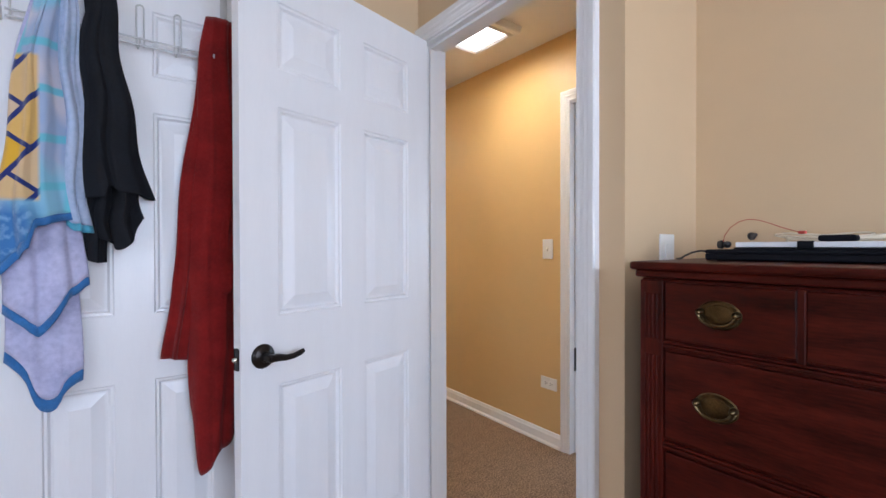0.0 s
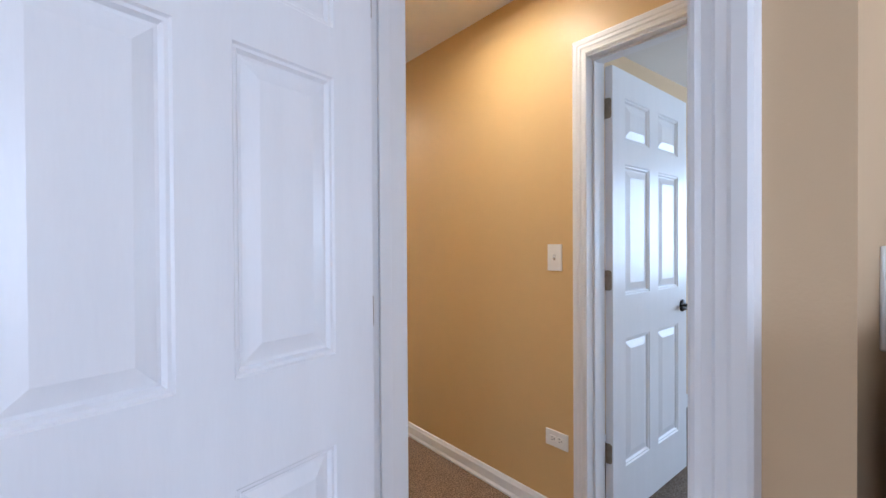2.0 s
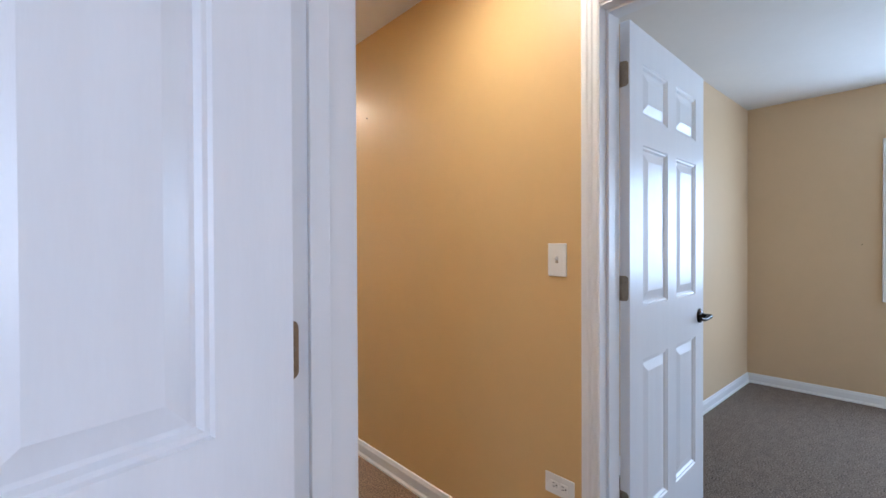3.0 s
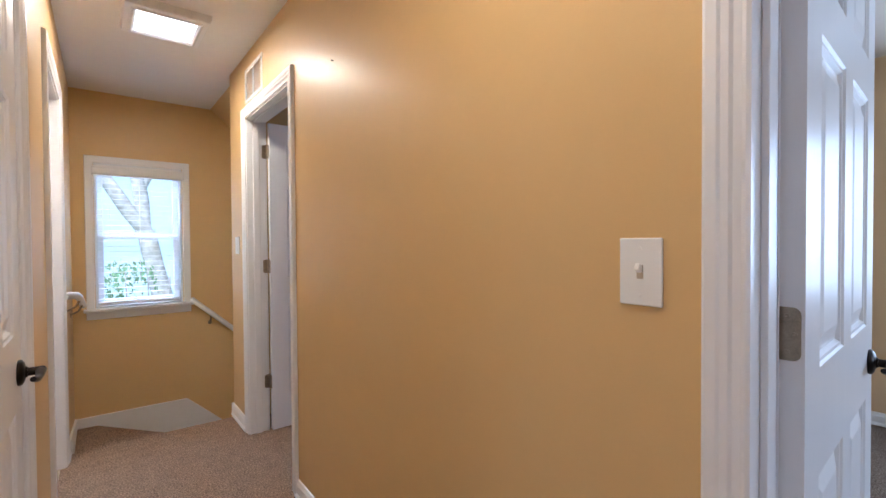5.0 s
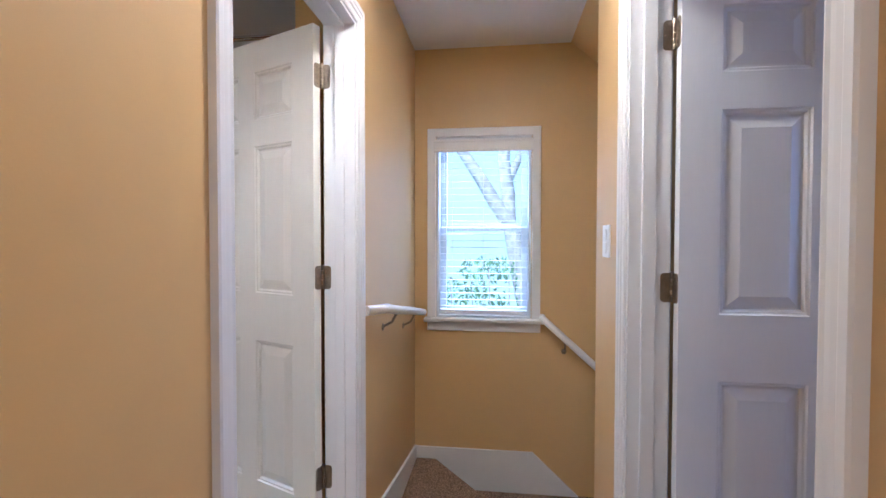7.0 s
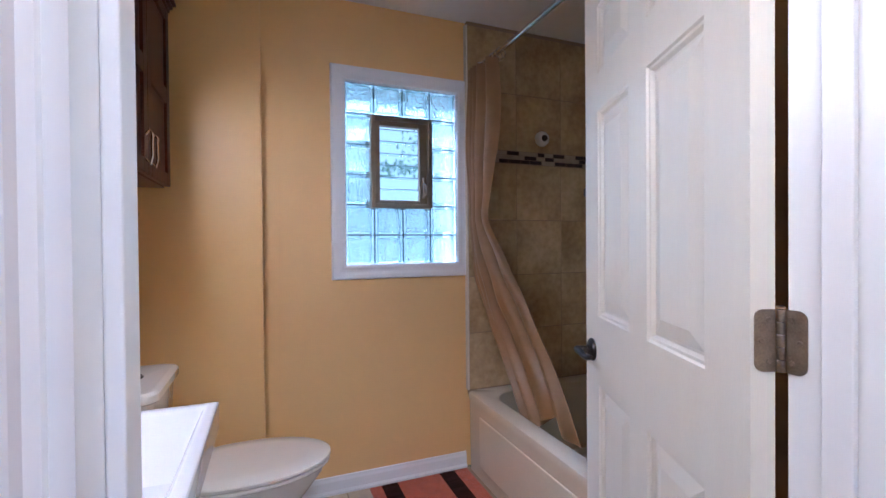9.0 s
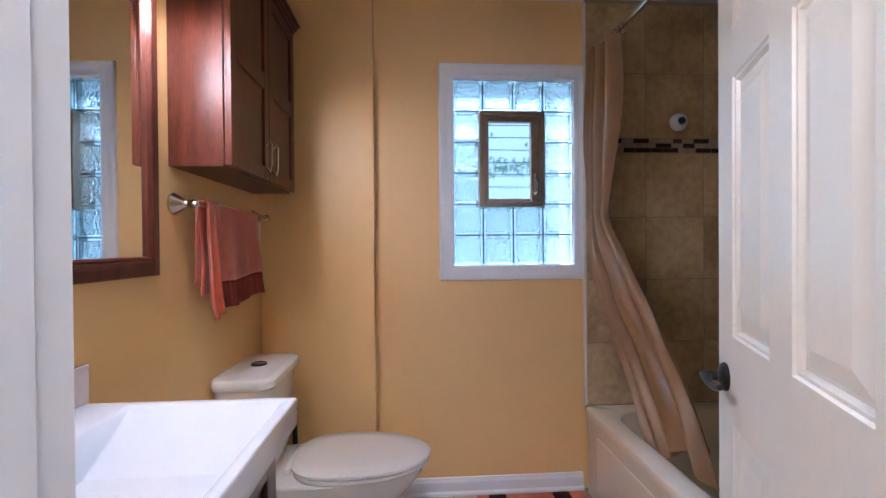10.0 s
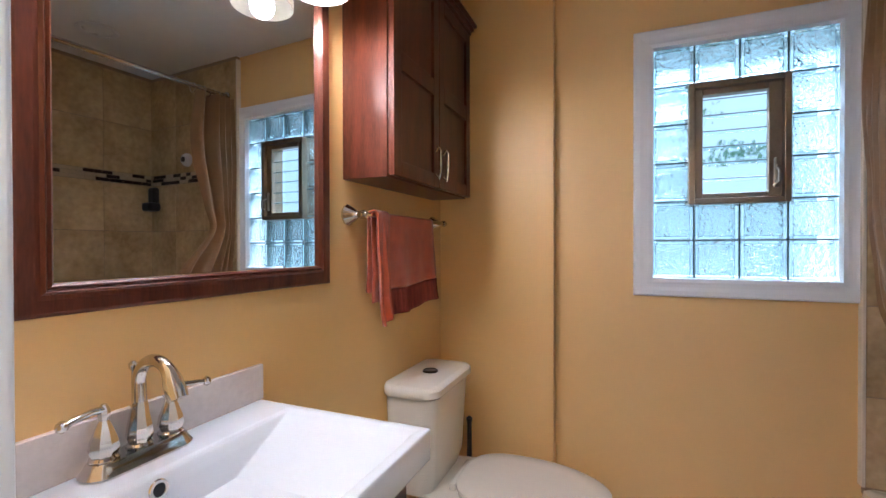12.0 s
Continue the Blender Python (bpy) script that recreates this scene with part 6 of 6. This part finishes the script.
cur = thing("shower_curtain", BATH, "taupe satin shower curtain gathered at one end of the rod", "shower curtain")
bm = bmesh.new()
cl = flow((0, -0.925), (0.5, -0.925), (0.68, -0.910), (0.84, -0.820), (1, -0.640))
cr = flow((0, -0.720), (0.18, -0.685), (0.38, -0.750), (0.465, -0.780), (0.59, -0.625), (0.75, -0.480), (0.84, -0.400), (0.93, -0.300), (1, -0.230))
swing = flow((0, -0.02), (0.42, -0.045), (0.62, 0.005), (0.85, 0.090), (1, 0.10))
grid = []
NC, NR = 150, 80
for j in range(NR + 1):
    t = j / NR
    row = []
    gather = 1 - 0.45 * math.exp(-((t - 0.42) / 0.13) ** 2)
    for i in range(NC + 1):
        s = i / NC
        x = cl(t) + (cr(t) - cl(t)) * s
        sw = 3.0 * min(s, 0.46) / 0.46 + 1.25 * max(0.0, s - 0.46) / 0.54
        ph = 2 * math.pi * sw - 1.57 - 0.4 * t + 0.2 * math.sin(t * 5)
        amp = (0.054 + 0.012 * min(1.0, s / 0.6)) * gather * (0.8 + 0.2 * math.sin(s * 5 + 1))
        crease = 0.005 * math.sin(t * 37 + s * 8) * math.exp(-((t - 0.66) / 0.16) ** 2) + 0.010 * math.sin(s * 26 - t * 5) * t + 0.007 * math.sin(s * 47 + t * 6) * t * t
        y = ROD_Y + amp * (math.sin(ph) + 0.30 * math.sin(2 * ph + 1.1 + 2 * t) + 0.10 * math.sin(3 * ph)) + crease + swing(t)
        x += 0.014 * math.cos(ph + 0.6) * (0.35 + t) * gather
        z = 2.185 - 1.77 * t - 0.05 * t * math.sin(s * 7) * t
        row.append(bm.verts.new((max(x, -0.925), y, z)))
    grid.append(row)
for j in range(NR):
    for i in range(NC):
        bm.faces.new((grid[j][i], grid[j][i + 1], grid[j + 1][i + 1], grid[j + 1][i]))
part("curtain_cloth", bm, CURT, cur, "", True)
for k in range(7):
    bm = bmesh.new()
    x = -0.90 + 0.032 * k
    tube(bm, arc((x, ROD_Y, ROD_Z - 0.012), 0.028, 0, 2 * math.pi, 14, (0, 1, 0)), 0.0022, 6)
    part("ring", bm, CHROME, cur, "chrome curtain ring", True)

sh = thing("shower_outlet", BATH, "round white shower outlet cover with dark centre on the tile", "shower fitting")
bm = bmesh.new()
SM = pose(-0.936, 5.490, 1.850, 0, 90, 0)
lathe(bm, [(0.045, 0), (0.046, 0.008), (0.042, 0.022), (0.030, 0.034), (0.022, 0.036), (0.018, 0.030)], 24, SM)
part("cover", bm, PORC, sh, "", True)
bm = bmesh.new()
lathe(bm, [(0.018, 0.031), (0.017, 0.040), (0.008, 0.042)], 18, SM)
part("nozzle", bm, RUBBER, sh, "dark nozzle", True)
caddy = thing("soap_shelf", BATH, "dark corner soap shelf on the shower wall", "shelf")
bm = bmesh.new()
box(bm, -0.936, -0.895, 5.80, 5.885, 1.555, 1.685, 0.018)
box(bm, -0.936, -0.855, 5.785, 5.888, 1.515, 1.575, 0.016)
part("holder", bm, RUBBER, caddy)
lot = thing("lotion_tube", BATH, "white squeeze tube standing on the tub corner", "toiletry")
bm = bmesh.new()
lathe(bm, [(0.018, 0.0), (0.020, 0.004), (0.020, 0.03), (0.023, 0.035), (0.024, 0.10), (0.030, 0.165)], 20, pose(-0.848, 5.862, 0.431))
for v in bm.verts:
    if v.co.z > 0.47:
        v.co.y = 5.862 + (v.co.y - 5.862) * max(0.1, 1 - (v.co.z - 0.47) / 0.13)
part("tube", bm, PORC, lot, "", True)

bm = bmesh.new()
box(bm, -0.965, -0.9395, 5.015, 5.92, 0.40, 2.46)
westg = setting("wall_tiled_west", bm, GROUT, "tan marbled tile wall at the end of the tub", "tiled wall", at=BATH)
bm = bmesh.new()
box(bm, -0.9395, 0.62, 5.8965, 5.92, 0.40, 2.46)
northg = setting("wall_tiled_north", bm, GROUT, "tan marbled tile wall behind the tub", "tiled wall", at=BATH)
bm = bmesh.new()
box(bm, 0.612, 0.62, 5.0, 5.90, 0.40, 2.44)
setting("wall_tiled_east", bm, TILE, "tan marbled tile wall at the far end of the tub", "tiled wall", at=BATH)
setting("trim_tile_edge", bx(-0.965, -0.934, 5.004, 5.016, 0.43, 2.44, 0.003), TUB, "pale tan bullnose tile edge strip", "tile trim", at=BATH)

# ---- pieces: bathroom tiles ----
fl_bm = bmesh.new()
box(fl_bm, -0.965, XL - T - 0.078, 3.44, 5.02, -0.20, -0.003)
floor_b = setting("floor_bath", fl_bm, GROUT, "cream ceramic tile floor", "floor", at=BATH)


def piece(name, data_ob, m, parent):
    ob = data_ob.copy()
    scene.collection.objects.link(ob)
    ob.parent = parent
    ob.matrix_basis = m
    return ob


seed_floor = part("tile", bx(-0.1475, 0.1475, -0.1475, 0.1475, -0.006, 0.0, 0.0015, seg=1), FTILE, floor_b)
seed_floor.matrix_basis = pose(-0.815, 3.59, 0)
for i in range(6):
    for j in range(5):
        if i or j:
            piece("tile", seed_floor, pose(-0.815 + i * 0.30, 3.59 + j * 0.30, 0), floor_b)
seed_thr = part("tile", bx(XL - T - 0.077, XL - 0.098, 3.91, 4.67, -0.002, 0.005, 0.0015, seg=1), FTILE, floor_b)

ROWS = [(0.432, 0.742), (0.746, 1.056), (1.060, 1.370), (1.374, 1.694), (1.770, 2.090), (2.094, 2.438)]
TW = 0.302
for parent, horiz, fixed, start, cols in ((westg, "y", -0.9395, 5.018, 3), (northg, "x", 5.8965, -0.934, 5)):
    for (z0, z1) in ROWS:
        seed_w = None
        for c in range(cols):
            a = start + c * (TW + 0.003)
            hgt = (z1 - z0) / 2
            if seed_w is None:
                if horiz == "y":
                    b2 = bx(0, 0.0028, -TW / 2, TW / 2, -hgt, hgt, 0.0008, seg=1)
                else:
                    b2 = bx(-TW / 2, TW / 2, -0.0028, 0, -hgt, hgt, 0.0008, seg=1)
                seed_w = part("tile", b2, TILE, parent)
                ob = seed_w
            else:
                ob = piece("tile", seed_w, Matrix.Identity(4), parent)
            zc = (z0 + z1) / 2
            ob.matrix_basis = Matrix.Translation((fixed, a + TW / 2, zc) if horiz == "y" else (a + TW / 2, fixed, zc))
rnd = random.Random(7)
for parent, horiz, fixed, start, stop in ((westg, "y", -0.9395, 5.02, 5.895), (northg, "x", 5.8965, -0.93, 0.60)):
    seeds = {}
    for r in range(3):
        a = start - rnd.uniform(0, 0.03)
        while a < stop - 0.03:
            w = rnd.choice((0.045, 0.06, 0.06, 0.08))
            mt = MOSA if rnd.random() < 0.42 else MOSB
            a0, a1 = max(a, start), min(a + w, stop)
            key = (round(a1 - a0, 3), mt.name)
            if key not in seeds:
                hw = (a1 - a0) / 2 - 0.001
                b2 = bx(0, 0.0035, -hw, hw, -0.0105, 0.0105, 0.001, seg=1) if horiz == "y" else bx(-hw, hw, -0.0035, 0, -0.0105, 0.0105, 0.001, seg=1)
                seeds[key] = part("mosaic_tile", b2, mt, parent)
                ob = seeds[key]
            else:
                ob = piece("mosaic_tile", seeds[key], Matrix.Identity(4), parent)
            zc = 1.709 + r * 0.0235
            ob.matrix_basis = Matrix.Translation((fixed, (a0 + a1) / 2, zc) if horiz == "y" else ((a0 + a1) / 2, fixed, zc))
            a += w + 0.001
